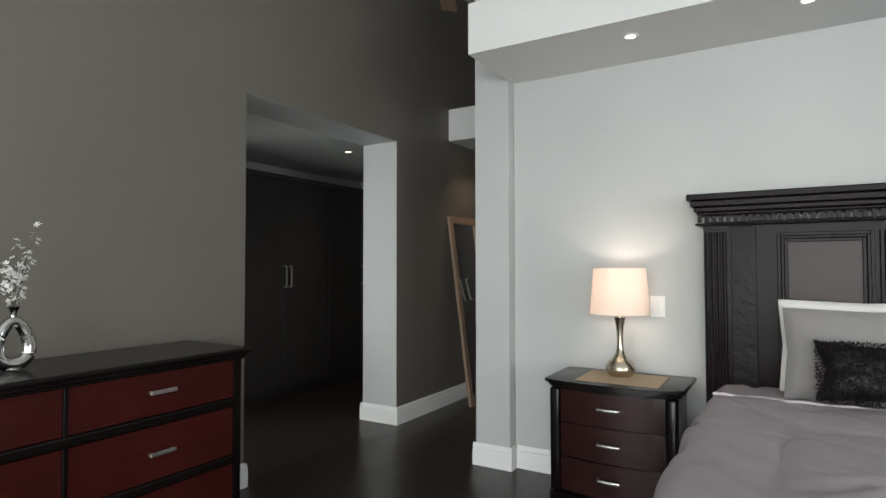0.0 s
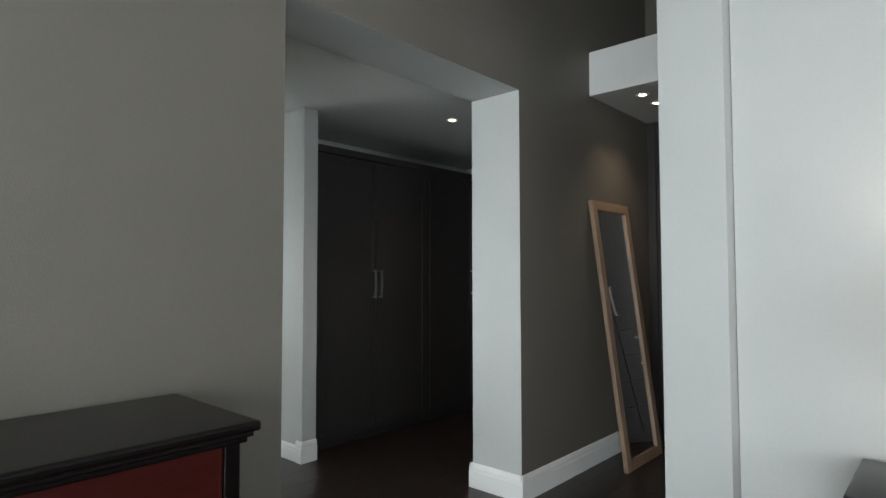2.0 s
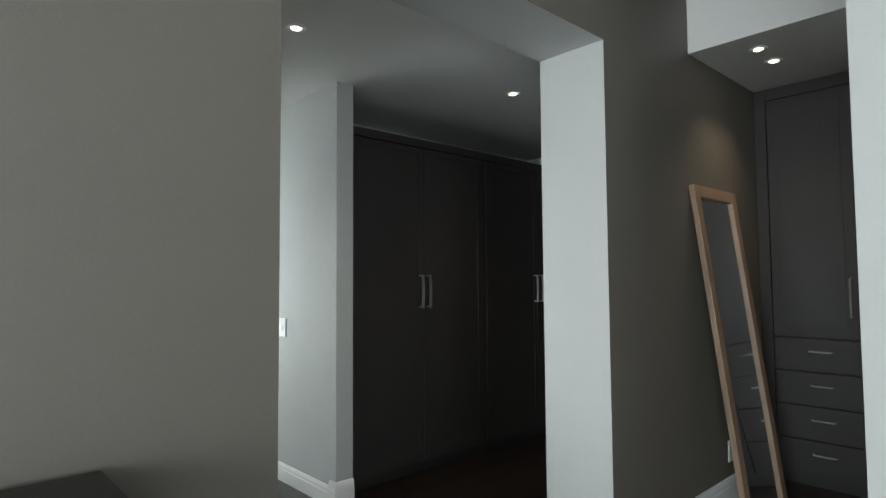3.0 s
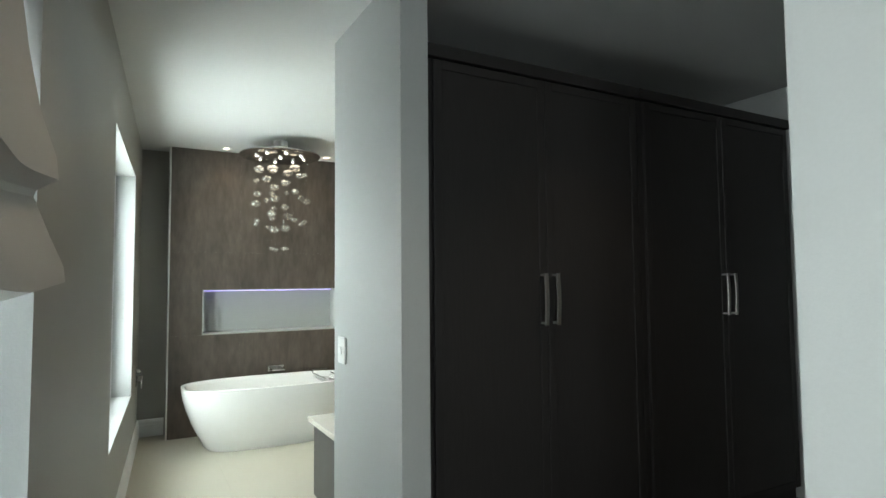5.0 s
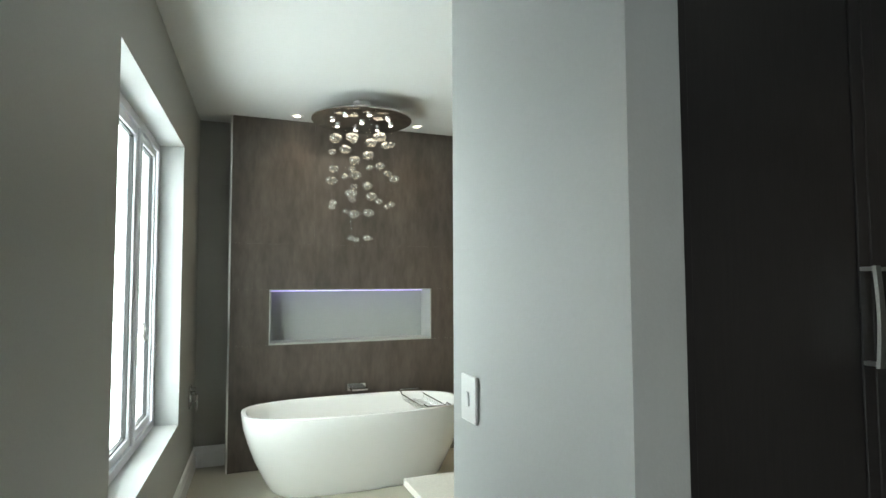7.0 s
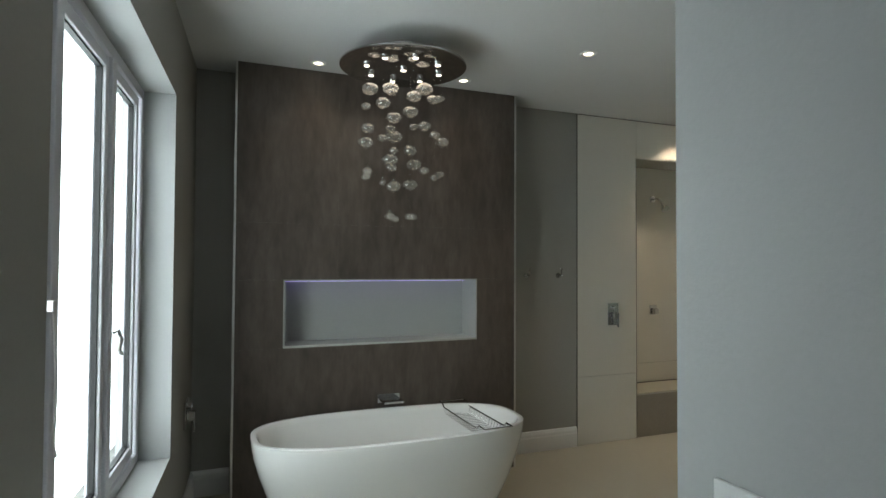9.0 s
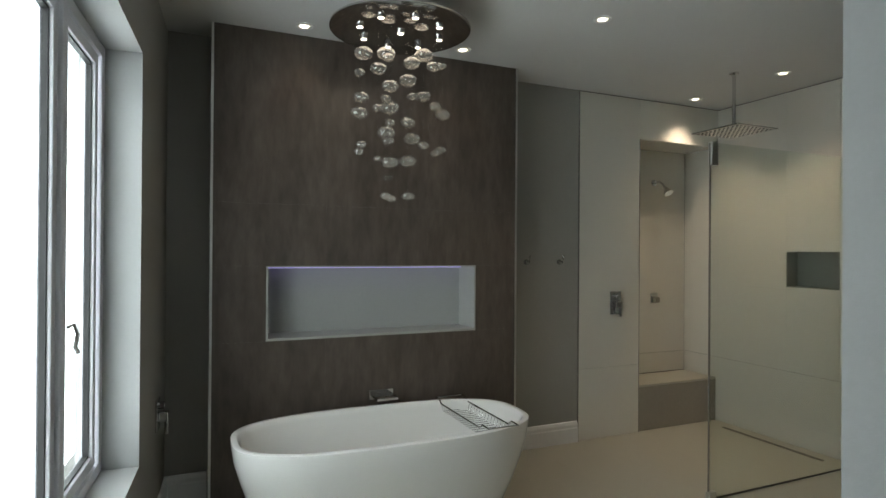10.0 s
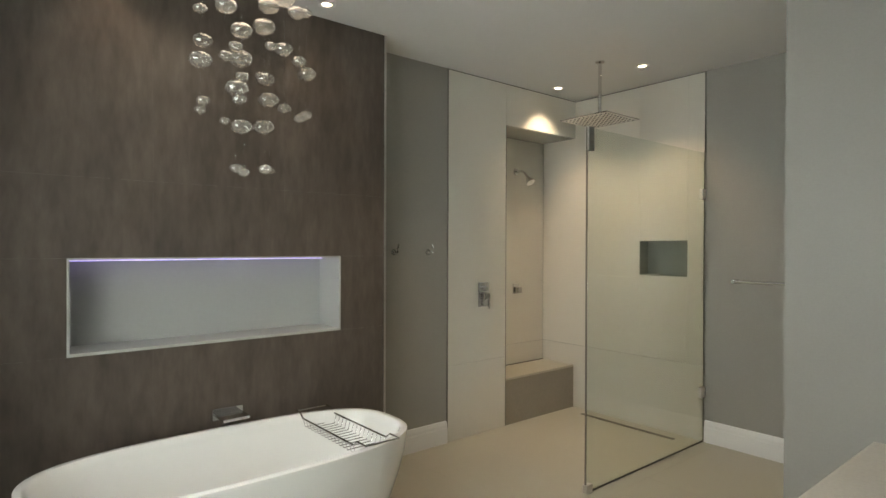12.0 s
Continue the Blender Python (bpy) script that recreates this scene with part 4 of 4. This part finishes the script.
for s in range(5):
    lean = (rng.uniform(-0.08, 0.10), (-0.10, -0.045, 0.0, 0.05, 0.085)[s])
    hgt = (0.26, 0.20, 0.30, 0.22, 0.37)[s]
    tw = [(lean[0] * (k / 6) ** 1.4, lean[1] * (k / 6) ** 1.3 + 0.004 * math.sin(k * 2 + s), 0.22 + hgt * k / 6) for k in range(7)]
    twig = part("twig", tube(tw, [0.0028 - 0.0003 * k for k in range(7)], 6), M_TWIG, vs, "thin brown twig")
    fl = bmesh.new()
    for k in range(24):
        f = rng.uniform(0.18, 1.0)
        i = min(int(f * 6), 5)
        q = Vector(tw[i]).lerp(Vector(tw[i + 1]), f * 6 - i) + Vector((rng.uniform(-1, 1), rng.uniform(-1, 1), rng.uniform(-0.5, 0.5))) * 0.016
        rot = Euler((rng.uniform(-1.2, 1.2), rng.uniform(-1.2, 1.2), rng.uniform(0, 6))).to_matrix()
        for pt in range(5):
            a = 2 * math.pi * pt / 5
            L, wd_ = rng.uniform(0.010, 0.015), 0.0048
            o = [Vector((0, 0, 0)), Vector((math.cos(a - 0.5) * L * 0.6, math.sin(a - 0.5) * L * 0.6, 0.002)), Vector((math.cos(a) * L, math.sin(a) * L, 0.004)), Vector((math.cos(a + 0.5) * L * 0.6, math.sin(a + 0.5) * L * 0.6, 0.002))]
            fl.faces.new([fl.verts.new(q + rot @ v) for v in o])
    part("blossom", fl, M_PETAL, twig, "small white blossoms")

# nightstand
NX0, NX1, NYF, NYB, NZ = -1.870, -1.112, 3.775, 4.25, 0.718
ns = thing("nightstand", "black nightstand with three dark mahogany bowed drawers", "nightstand", (0, 0, 0))


def bowed(x0, x1, yf, yb, z0, z1, bow=0.05, cham=0.0, n=16, bevel=0.0):
    bm = bmesh.new()
    ring = []
    if cham:
        ring.append((x0, yf + cham))
    for i in range(n + 1):
        t = i / n
        xx = x0 + cham + (x1 - x0 - 2 * cham) * t
        ring.append((xx, yf - bow * math.sin(math.pi * t)))
    if cham:
        ring.append((x1, yf + cham))
    ring += [(x1, yb), (x0, yb)]
    a = [bm.verts.new((x, y, z0)) for x, y in ring]
    b = [bm.verts.new((x, y, z1)) for x, y in ring]
    k = len(ring)
    fs = [bm.faces.new((a[i], a[(i + 1) % k], b[(i + 1) % k], b[i])) for i in range(k)]
    fs += [bm.faces.new(list(reversed(a))), bm.faces.new(b)]
    if bevel:
        es = [e for f in fs[-2:] for e in f.edges]
        bmesh.ops.bevel(bm, geom=es, offset=bevel, segments=3, profile=0.5, affect="EDGES")
    return bm


part("top", bowed(NX0, NX1, NYF, NYB, NZ - 0.026, NZ, 0.04, 0.05, bevel=0.010), M_BLACKWOOD, ns, "polished black top", True)
part("top_moulding", bowed(NX0 + 0.02, NX1 - 0.02, NYF + 0.02, NYB, NZ - 0.048, NZ - 0.027, 0.04, 0.045, bevel=0.008), M_BLACKWOOD, ns, "", True)
part("carcass", bowed(NX0 + 0.055, NX1 - 0.055, NYF + 0.055, NYB, 0.09, NZ - 0.05, 0.035), M_BLACKWOOD, ns, "", True)
part("plinth", bowed(NX0 + 0.02, NX1 - 0.02, NYF + 0.02, NYB, 0.001, 0.088, 0.04, 0.045, bevel=0.012), M_BLACKWOOD, ns, "", True)
for x in (NX0 + 0.035, NX1 - 0.095):
    part("corner_post", block(x, x + 0.06, NYF + 0.03, NYF + 0.10, 0.09, NZ - 0.05, bevel=0.014, seg=3), M_BLACKWOOD, ns, "", True)
for k in range(3):
    z0 = 0.105 + k * 0.190
    d = part("drawer", bowed(NX0 + 0.10, NX1 - 0.10, NYF + 0.035, NYF + 0.058, z0, z0 + 0.183, 0.034, bevel=0.004), M_MAHOGANY, ns, "dark mahogany drawer front", True)
    xm, zc, yc = (NX0 + NX1) / 2, z0 + 0.10, NYF - 0.001
    part("handle", tube([(xm - 0.062, yc + 0.006, zc), (xm - 0.056, yc - 0.022, zc), (xm, yc - 0.027, zc), (xm + 0.056, yc - 0.022, zc), (xm + 0.062, yc + 0.006, zc)], [0.006, 0.008, 0.010, 0.008, 0.006], 10), M_STEEL, d, "brushed steel handle", True)
rn = thing("table_runner", "tan woven table mat on the nightstand", "table mat", (0, 0, 0))
part("mat", block(-1.69, -1.245, 3.815, 4.16, NZ + 0.0008, NZ + 0.004), M_RATTAN, rn)

# table lamp
LX, LY = -1.495, 4.055
lm = thing("table_lamp", "brushed nickel table lamp with cream drum shade, lit", "table lamp", (LX, LY, NZ + 0.005))
part("base", lathe([(0, 0), (0.062, 0), (0.070, 0.006), (0.084, 0.03), (0.085, 0.05), (0.074, 0.075), (0.048, 0.10), (0.028, 0.125), (0.019, 0.16), (0.017, 0.20), (0.019, 0.26), (0.025, 0.30), (0.034, 0.335), (0.035, 0.338), (0.012, 0.338), (0.012, 0.37), (0, 0.37)], 40), M_BRUSHED, lm, "brushed nickel vase-shaped base", True)
sz0, sz1 = 0.358, 0.622
part("shade", lathe([(0.168, sz0), (0.148, sz1), (0.145, sz1), (0.165, sz0), (0.168, sz0)], 48), M_SHADE, lm, "cream cloth drum shade", True)
part("bulb", lathe([(0, 0.375), (0.014, 0.38), (0.028, 0.44), (0.03, 0.46), (0.02, 0.485), (0, 0.495)], 20), glow("warm_bulb", (1.0, 0.84, 0.66), 6), lm, "", True)
lamp("table_lamp_light", "POINT", pose(LX, LY, NZ + 0.53), 3.6, (1.0, 0.89, 0.79), r=0.035)

# bed
bd = thing("bed", "dark carved wooden bed with grey bedding, made up", "bed", (0, 0, 0))
HX0, HX1, HY, HT = -1.065, 0.93, 4.10, 1.748
HC = (HX0 + HX1) / 2
hb = part("headboard", block(HX0 + 0.02, HX1 - 0.02, HY + 0.03, HY + 0.155, 0.05, 1.598), M_HEADBOARD, bd, "carved dark wooden headboard")
for k, (d, z0, z1) in enumerate(((0.0, 1.713, HT), (0.018, 1.678, 1.713), (0.034, 1.650, 1.678), (0.046, 1.633, 1.650), (0.040, 1.576, 1.590))):
    part("cornice", block(HX0 - 0.06 + d, HX1 + 0.06 - d, HY - 0.075 + d, HY + 0.165, z0, z1 - 0.0005, bevel=0.006), M_HEADBOARD, hb)
for i in range(58):
    x = HX0 - 0.01 + i * 0.0352
    part("dentil", block(x, x + 0.019, HY - 0.012, HY + 0.02, 1.596, 1.628), M_HEADBOARD, hb)
for s, x in ((1, HX0 + 0.015), (-1, HX1 - 0.135)):
    fl = bmesh.new()
    for k in range(4):
        rod = bmesh.new()
        lathe([(0.012, 0.0), (0.012, 0.88)], 10, pose(x + 0.018 + k * 0.028, HY + 0.026, 0.66), rod)
        part("flute", rod, M_HEADBOARD, hb, "", True)
    box(fl, x, x + 0.12, HY + 0.024, HY + 0.03, 0.1, 1.576)
    box(fl, x, x + 0.12, HY + 0.004, HY + 0.03, 1.553, 1.576)
    part("pilaster", fl, M_HEADBOARD, hb)
    xx = x + 0.135 if s > 0 else x - 0.135
    part("carved_panel", block(xx, xx + 0.12, HY + 0.022, HY + 0.029, 0.7, 1.57, bevel=0.003), M_CARVED, hb, "carved floral panel")
PW = 0.41
for i in range(3):
    x0 = HX0 + 0.365 + i * (PW + 0.02)
    part("veneer_panel", block(x0 + 0.04, x0 + PW - 0.04, HY + 0.016, HY + 0.0295, 0.7, 1.485), M_PANELWOOD, hb, "purple-brown veneer panel")
    mo = bmesh.new()
    for k, (o, dpt) in enumerate(((0.0, 0.006), (0.018, -0.006), (0.032, 0.006))):
        w0 = 0.018 if k != 1 else 0.014
        a, b, zt = x0 + o, x0 + PW - o, 1.53 - o
        box(mo, a, a + w0, HY + dpt, HY + 0.0295, 0.7, zt, bevel=0.003)
        box(mo, b - w0, b, HY + dpt, HY + 0.0295, 0.7, zt, bevel=0.003)
        box(mo, a + w0, b - w0, HY + dpt, HY + 0.0295, zt - w0, zt, bevel=0.003)
    part("panel_moulding", mo, M_HEADBOARD, hb)
for x in (HX0 + 0.03, HX1 - 0.07):
    part("bed_rail", block(x, x + 0.04, 2.12, HY + 0.02, 0.16, 0.40, bevel=0.006), M_HEADBOARD, bd)
    part("leg", block(x - 0.01, x + 0.06, 2.06, 2.13, 0.001, 0.45, bevel=0.008), M_HEADBOARD, bd)
part("footboard", block(HX0 + 0.08, HX1 - 0.08, 2.075, 2.115, 0.16, 0.46, bevel=0.008), M_HEADBOARD, bd)
part("mattress", block(HX0 + 0.09, HX1 - 0.09, 2.13, HY - 0.01, 0.30, 0.70, bevel=0.05, seg=4), M_LINEN, bd, "white mattress", True)


def soft_sheet(x0, x1, y0, y1, top_z, hang_z, nx=70, ny=60, fold=0.0055):
    """A quilt laid over a mattress, its sides hanging down, with creases."""
    bm = bmesh.new()
    g = []
    side = top_z - hang_z
    span = (x1 - x0)
    tot = span + 2 * side
    for j in range(ny + 1):
        y = y0 + (y1 - y0) * j / ny
        row = []
        for i in range(nx + 1):
            s = tot * i / nx - side
            rnd = 0.10
            if s < 0:
                x, z = x0 - 0.03 * min(1, -s / 0.2), top_z + s
            elif s > span:
                x, z = x1 + 0.03 * min(1, (s - span) / 0.2), top_z - (s - span)
            else:
                x, z = x0 + s, top_z
            e = min(abs(s), abs(s - span))
            if e < rnd:
                k = (1 - e / rnd) ** 2
                z -= 0.030 * k
                x += (0.022 if s < span / 2 else -0.022) * k
            w = noise.noise(Vector((x * 2.2, y * 2.6, z * 2.0))) * 2.2 + noise.noise(Vector((x * 6, y * 4 + x * 3, z * 5))) * 0.9
            cr = abs(noise.noise(Vector((x * 3.1 + y * 1.3, y * 1.7 - x, 7.0))))
            fine = abs(noise.noise(Vector((x * 9 + y * 2.5, y * 5.5 - x * 2, 3.0))))
            d = fold * w - 0.014 * max(0, 0.10 - cr) / 0.10 - 0.006 * max(0, 0.12 - fine) / 0.12
            if 0 <= s <= span:
                z += d
            else:
                x += (d * 2.2 if s > span else -d * 2.2)
            row.append(bm.verts.new((x, y, z)))
        g.append(row)
    for a, b in zip(g, g[1:]):
        for i in range(nx):
            bm.faces.new((a[i], a[i + 1], b[i + 1], b[i]))
    bmesh.ops.solidify(bm, geom=bm.faces[:], thickness=0.02)
    return bm


dv = thing("duvet", "mauve-grey cotton duvet spread over the bed, softly creased", "duvet", (0, 0, 0))
part("cover", soft_sheet(HX0 + 0.055, HX1 - 0.055, 2.10, 3.72, 0.745, 0.24, 150, 130), M_DUVET, dv, "", True)
part("hem", tube([(HX0 + 0.09 + 0.0456 * k, 3.716, 0.742 + 0.003 * math.sin(k * 1.7)) for k in range(41)], 0.007), M_DUVET, dv, "stitched hem", True)
bs = thing("bed_sheet", "mauve-grey fitted sheet at the head of the bed", "bed sheet", (0, 0, 0))
part("cloth", soft_sheet(HX0 + 0.065, HX1 - 0.065, 3.66, HY - 0.02, 0.728, 0.26, 60, 18, 0.005), M_DUVET, bs, "", True)


def cushion(w, h, t, seed, n=26, pinch=1.0):
    bm = bmesh.new()
    sides = []
    for sgn in (1, -1):
        g = []
        for j in range(n + 1):
            row = []
            for i in range(n + 1):
                u, v = 2 * i / n - 1, 2 * j / n - 1
                edge = (1 - abs(u) ** 3.2) * (1 - abs(v) ** 3.2)
                th = t / 2 * max(edge, 0) ** 0.55
                th += 0.012 * noise.noise(Vector((u * 2.2 + seed, v * 2.2, sgn))) * edge
                k = 1 - 0.05 * pinch * (1 - abs(u * v)) * max(abs(u), abs(v)) ** 4
                row.append(bm.verts.new((u * w / 2 * k, sgn * th, v * h / 2 * k)))
            g.append(row)
        sides.append(g)
        for a, b in zip(g, g[1:]):
            for i in range(n):
                bm.faces.new((a[i], a[i + 1], b[i + 1], b[i]))
    bmesh.ops.remove_doubles(bm, verts=bm.verts, dist=0.0004)
    return bm


for cx in (-0.34, 0.36):
    pw = thing("pillow", "white pillow propped behind a grey one against the headboard", "pillow", (0, 0, 0), "bed pillows")
    pw.matrix_world = pose(cx, HY - 0.085, 0.962, -9, 0, 0)
    part("case", cushion(0.72, 0.455, 0.13, 2 + cx), M_LINEN, pw, "white cotton case", True)
    pg = thing("pillow", "grey cotton pillow propped at the headboard", "pillow", (0, 0, 0), "bed pillows")
    pg.matrix_world = pose(cx + 0.014, HY - 0.195, 0.938, -14, 0, 0)
    part("case", cushion(0.71, 0.44, 0.16, 5 + cx), M_PILLOW, pg, "grey cotton case", True)
fc = thing("fur_cushion", "small black faux-fur cushion in front of the pillow", "cushion", (0, 0, 0))
fc.matrix_world = pose(-0.33, HY - 0.37, 0.89, -20, 0, 0)
cb = cushion(0.46, 0.27, 0.14, 9, 30, 3.5)
part("case", cb, M_FUR, fc, "black faux fur", True)
rng = random.Random(8)
fu = bmesh.new()
for k in range(5200):
    u, v = rng.uniform(-1, 1), rng.uniform(-1, 1)
    sg_ = -1 if rng.random() < 0.8 else 1
    e = max((1 - abs(u) ** 3.2) * (1 - abs(v) ** 3.2), 0)
    p = Vector((u * 0.225, sg_ * 0.072 * e ** 0.55, v * 0.132))
    d = Vector((u * 0.4 + rng.uniform(-0.6, 0.6), sg_ * 0.8, v * 0.4 + rng.uniform(-0.8, 0.5))).normalized() * rng.uniform(0.010, 0.022)
    s = Vector((d.z, 0, -d.x)).normalized() * 0.0022
    fu.faces.new([fu.verts.new(p - s), fu.verts.new(p + s), fu.verts.new(p + d)])
tagged(part("fur", fu, M_FUR, fc), "", "", "", "stuff")

# ceiling fan
fn = thing("ceiling_fan", "ceiling fan with pale wooden blades on a long rod", "ceiling fan", (-2.50, 3.70, 3.30))
part("rod", tube([(0, 0, 0.06), (0, 0, TOP - 3.301)], 0.012), M_BRUSHED, fn)
part("motor", lathe([(0, -0.05), (0.06, -0.05), (0.10, -0.02), (0.10, 0.04), (0.04, 0.07), (0, 0.07)], 28), M_BRUSHED, fn, "", True)
for k in range(4):
    a = 115.5 + 90 * k
    part("blade", block(0.12, 0.74, -0.06, 0.06, -0.004, 0.004, bevel=0.0035, m=pose(0, 0, 0, 0, 0, a) @ pose(0, 0, 0, 10, 0, 0)), M_OAK, fn, "pale wooden blade")

# ---------------------------------------------------------------- tiles and boards (pieces)
def piece_mesh(name, sx, sy, sz, mat, bevel=0.0012):
    bm = block(-sx / 2, sx / 2, -sy / 2, sy / 2, -sz / 2, sz / 2, bevel=bevel, seg=1)
    bmesh.ops.recalc_face_normals(bm, faces=bm.faces)
    me = bpy.data.meshes.new(name)
    bm.to_mesh(me)
    bm.free()
    me.materials.append(mat)
    return me


def lay(name, parent, x0, x1, y0, y1, z0, z1, mat, bevel=0.0012):
    me = piece_mesh(name, x1 - x0, y1 - y0, z1 - z0, mat, bevel)
    ob = new(name, me)
    ob.parent = parent
    ob.location = ((x0 + x1) / 2, (y0 + y1) / 2, (z0 + z1) / 2)
    return ob


# glossy wall tiles: jointed slabs
J = 0.0008
TZ = (0.001, 0.52, CEIL - 0.002)
wb = bpy.data.objects["wall_bathroom_back"]
wr = bpy.data.objects["wall_recess"]
for z0, z1 in zip(TZ, TZ[1:]):
    lay("wall_tile", wb, XB + 0.0005, XB + 0.009, 6.127, RY0 - J, z0 + J, z1 - J, M_TILE)
    zr0, zr1 = max(z0, 0.354), min(z1, RZ)
    lay("wall_tile", wr, RX - 0.0095, RX + 0.0005, RY0 + 0.001, YS - 0.001, zr0 + J, zr1 - J, M_TILE)
    lay("wall_tile", wr, RX + 0.001, XB - 0.154, RY0 - 0.009, RY0 - 0.0005, zr0 + J, zr1 - J, M_TILE)
    if z0 < 0.4:
        lay("wall_tile", wn, RX + 0.001, -7.795, YS + 0.0005, YS + 0.0095, z0 + J, z1 - J, M_TILE)
lay("wall_tile", wr, XB - 0.0095, XB + 0.009, RY0 + J, YS - 0.0005, RZ + J, CEIL - 0.002, M_TILE)
lay("wall_tile", wr, RX + 0.001, XB - 0.010, RY0, YS - 0.0005, RZ - 0.0005, RZ + 0.0095, M_TILE)
for a in ((RX + 0.001, ss[0] - J, 0.5215, CEIL - 0.002), (ss[1] + J, -7.795, 0.5215, CEIL - 0.002), (ss[0], ss[1], 0.5215, ss[2]), (ss[0], ss[1], ss[3], CEIL - 0.002)):
    lay("wall_tile", wn, a[0], a[1], YS + 0.0005, YS + 0.0095, a[2], a[3], M_TILE, 0.0003)
nb = block(ss[0], ss[1], YS + 0.112, YS + 0.1195, ss[2], ss[3])
for a in ((ss[0], ss[0] + 0.006, ss[2], ss[3]), (ss[1] - 0.006, ss[1], ss[2], ss[3]), (ss[0] + 0.006, ss[1] - 0.006, ss[2], ss[2] + 0.006), (ss[0] + 0.006, ss[1] - 0.006, ss[3] - 0.006, ss[3])):
    box(nb, a[0], a[1], YS + 0.001, YS + 0.112, a[2], a[3])
part("soap_niche", nb, M_SOAP, wn, "recessed tiled soap niche")

for a in ((6.1215, 6.126, 0.002, CEIL - 0.002), (RY0 - 0.0055, RY0 - 0.001, 0.002, RZ)):
    part("edge_trim", block(XB + 0.0095, XB + 0.0115, *a) if a[0] > 6.2 else block(XB + 0.0005, XB + 0.0110, *a), M_GROUT, wb, "slim dark tile trim")
part("edge_trim", block(XB + 0.0095, XB + 0.0115, 6.1275, YS - 0.001, CEIL - 0.009, CEIL - 0.003), M_GROUT, wb, "slim dark tile trim")
part("edge_trim", block(XB + 0.012, -7.796, YS - 0.0025, YS - 0.0002, CEIL - 0.009, CEIL - 0.003), M_GROUT, wn, "slim dark tile trim")
part("edge_trim", block(-7.794, -7.789, YS - 0.0015, YS + 0.0098, 1.99, CEIL - 0.003), M_GROUT, wn, "slim dark tile trim")

# porcelain slabs on the feature wall
fz = (0.001, NZ0, NZ1, 1.62, CEIL - 0.001)
fy = (FY0 + 0.004, 4.24, 4.85, FY1 - 0.004)
def slab(y0, y1, z0, z1):
    lay("porcelain_slab", fwall, XF - 0.0115, XF, y0 + 0.0001, y1 - 0.0001, z0 + 0.0001, z1 - 0.0001, M_FEATURE, 0.0002)
for i in range(3):
    slab(fy[i], fy[i + 1], 0.001, NZ0)
    slab(fy[i], fy[i + 1], NZ1, 1.62)
    slab(fy[i], fy[i + 1], 1.62, CEIL - 0.001)
slab(fy[0], NY0, NZ0, NZ1)
slab(NY1, fy[3], NZ0, NZ1)

# cream bathroom floor tiles
fb = bpy.data.objects["floor_bathroom"]
me_t = {}
ts = 0.9
nx, ny = 4, 5
for i in range(nx):
    for j in range(ny):
        x1 = -5.899 - i * ts
        x0 = x1 - ts
        y0 = 3.05 + j * ts
        if "t" not in me_t:
            me_t["t"] = piece_mesh("floor_tile", ts - 0.0004, ts - 0.0004, 0.008, M_CREAM, 0.0002)
        ob = new("floor_tile", me_t["t"])
        ob.parent = fb
        ob.location = ((x0 + x1) / 2, y0 + ts / 2, -0.004)

# dark laminate boards
fl_ = bpy.data.objects["floor"]
me_b = piece_mesh("floor_board", 0.1925, 1.2805, 0.012, M_FLOOR, 0.0006)
rng = random.Random(5)
cnt = 0
rest = bmesh.new()
for i in range(50):
    x = -5.83 + i * 0.193
    off = rng.uniform(0, 1.28)
    for j in range(-1, 9):
        y = -3.7 + off + j * 1.281
        if x > 3.6 or y < -4.3 or y > 7.3 or (x < -3.8 and y < 2.6):
            continue
        if x < 0.2 and y > -0.6 and cnt < 300:
            ob = new("floor_board", me_b)
            ob.parent = fl_
            ob.location = (x, y, -0.006)
            cnt += 1
        else:
            box(rest, x - 0.0957, x + 0.0957, y - 0.6397, y + 0.6397, -0.012, 0.0)
tagged(part("floor_boards", rest, M_FLOOR, fl_), "", "", "", "stuff")
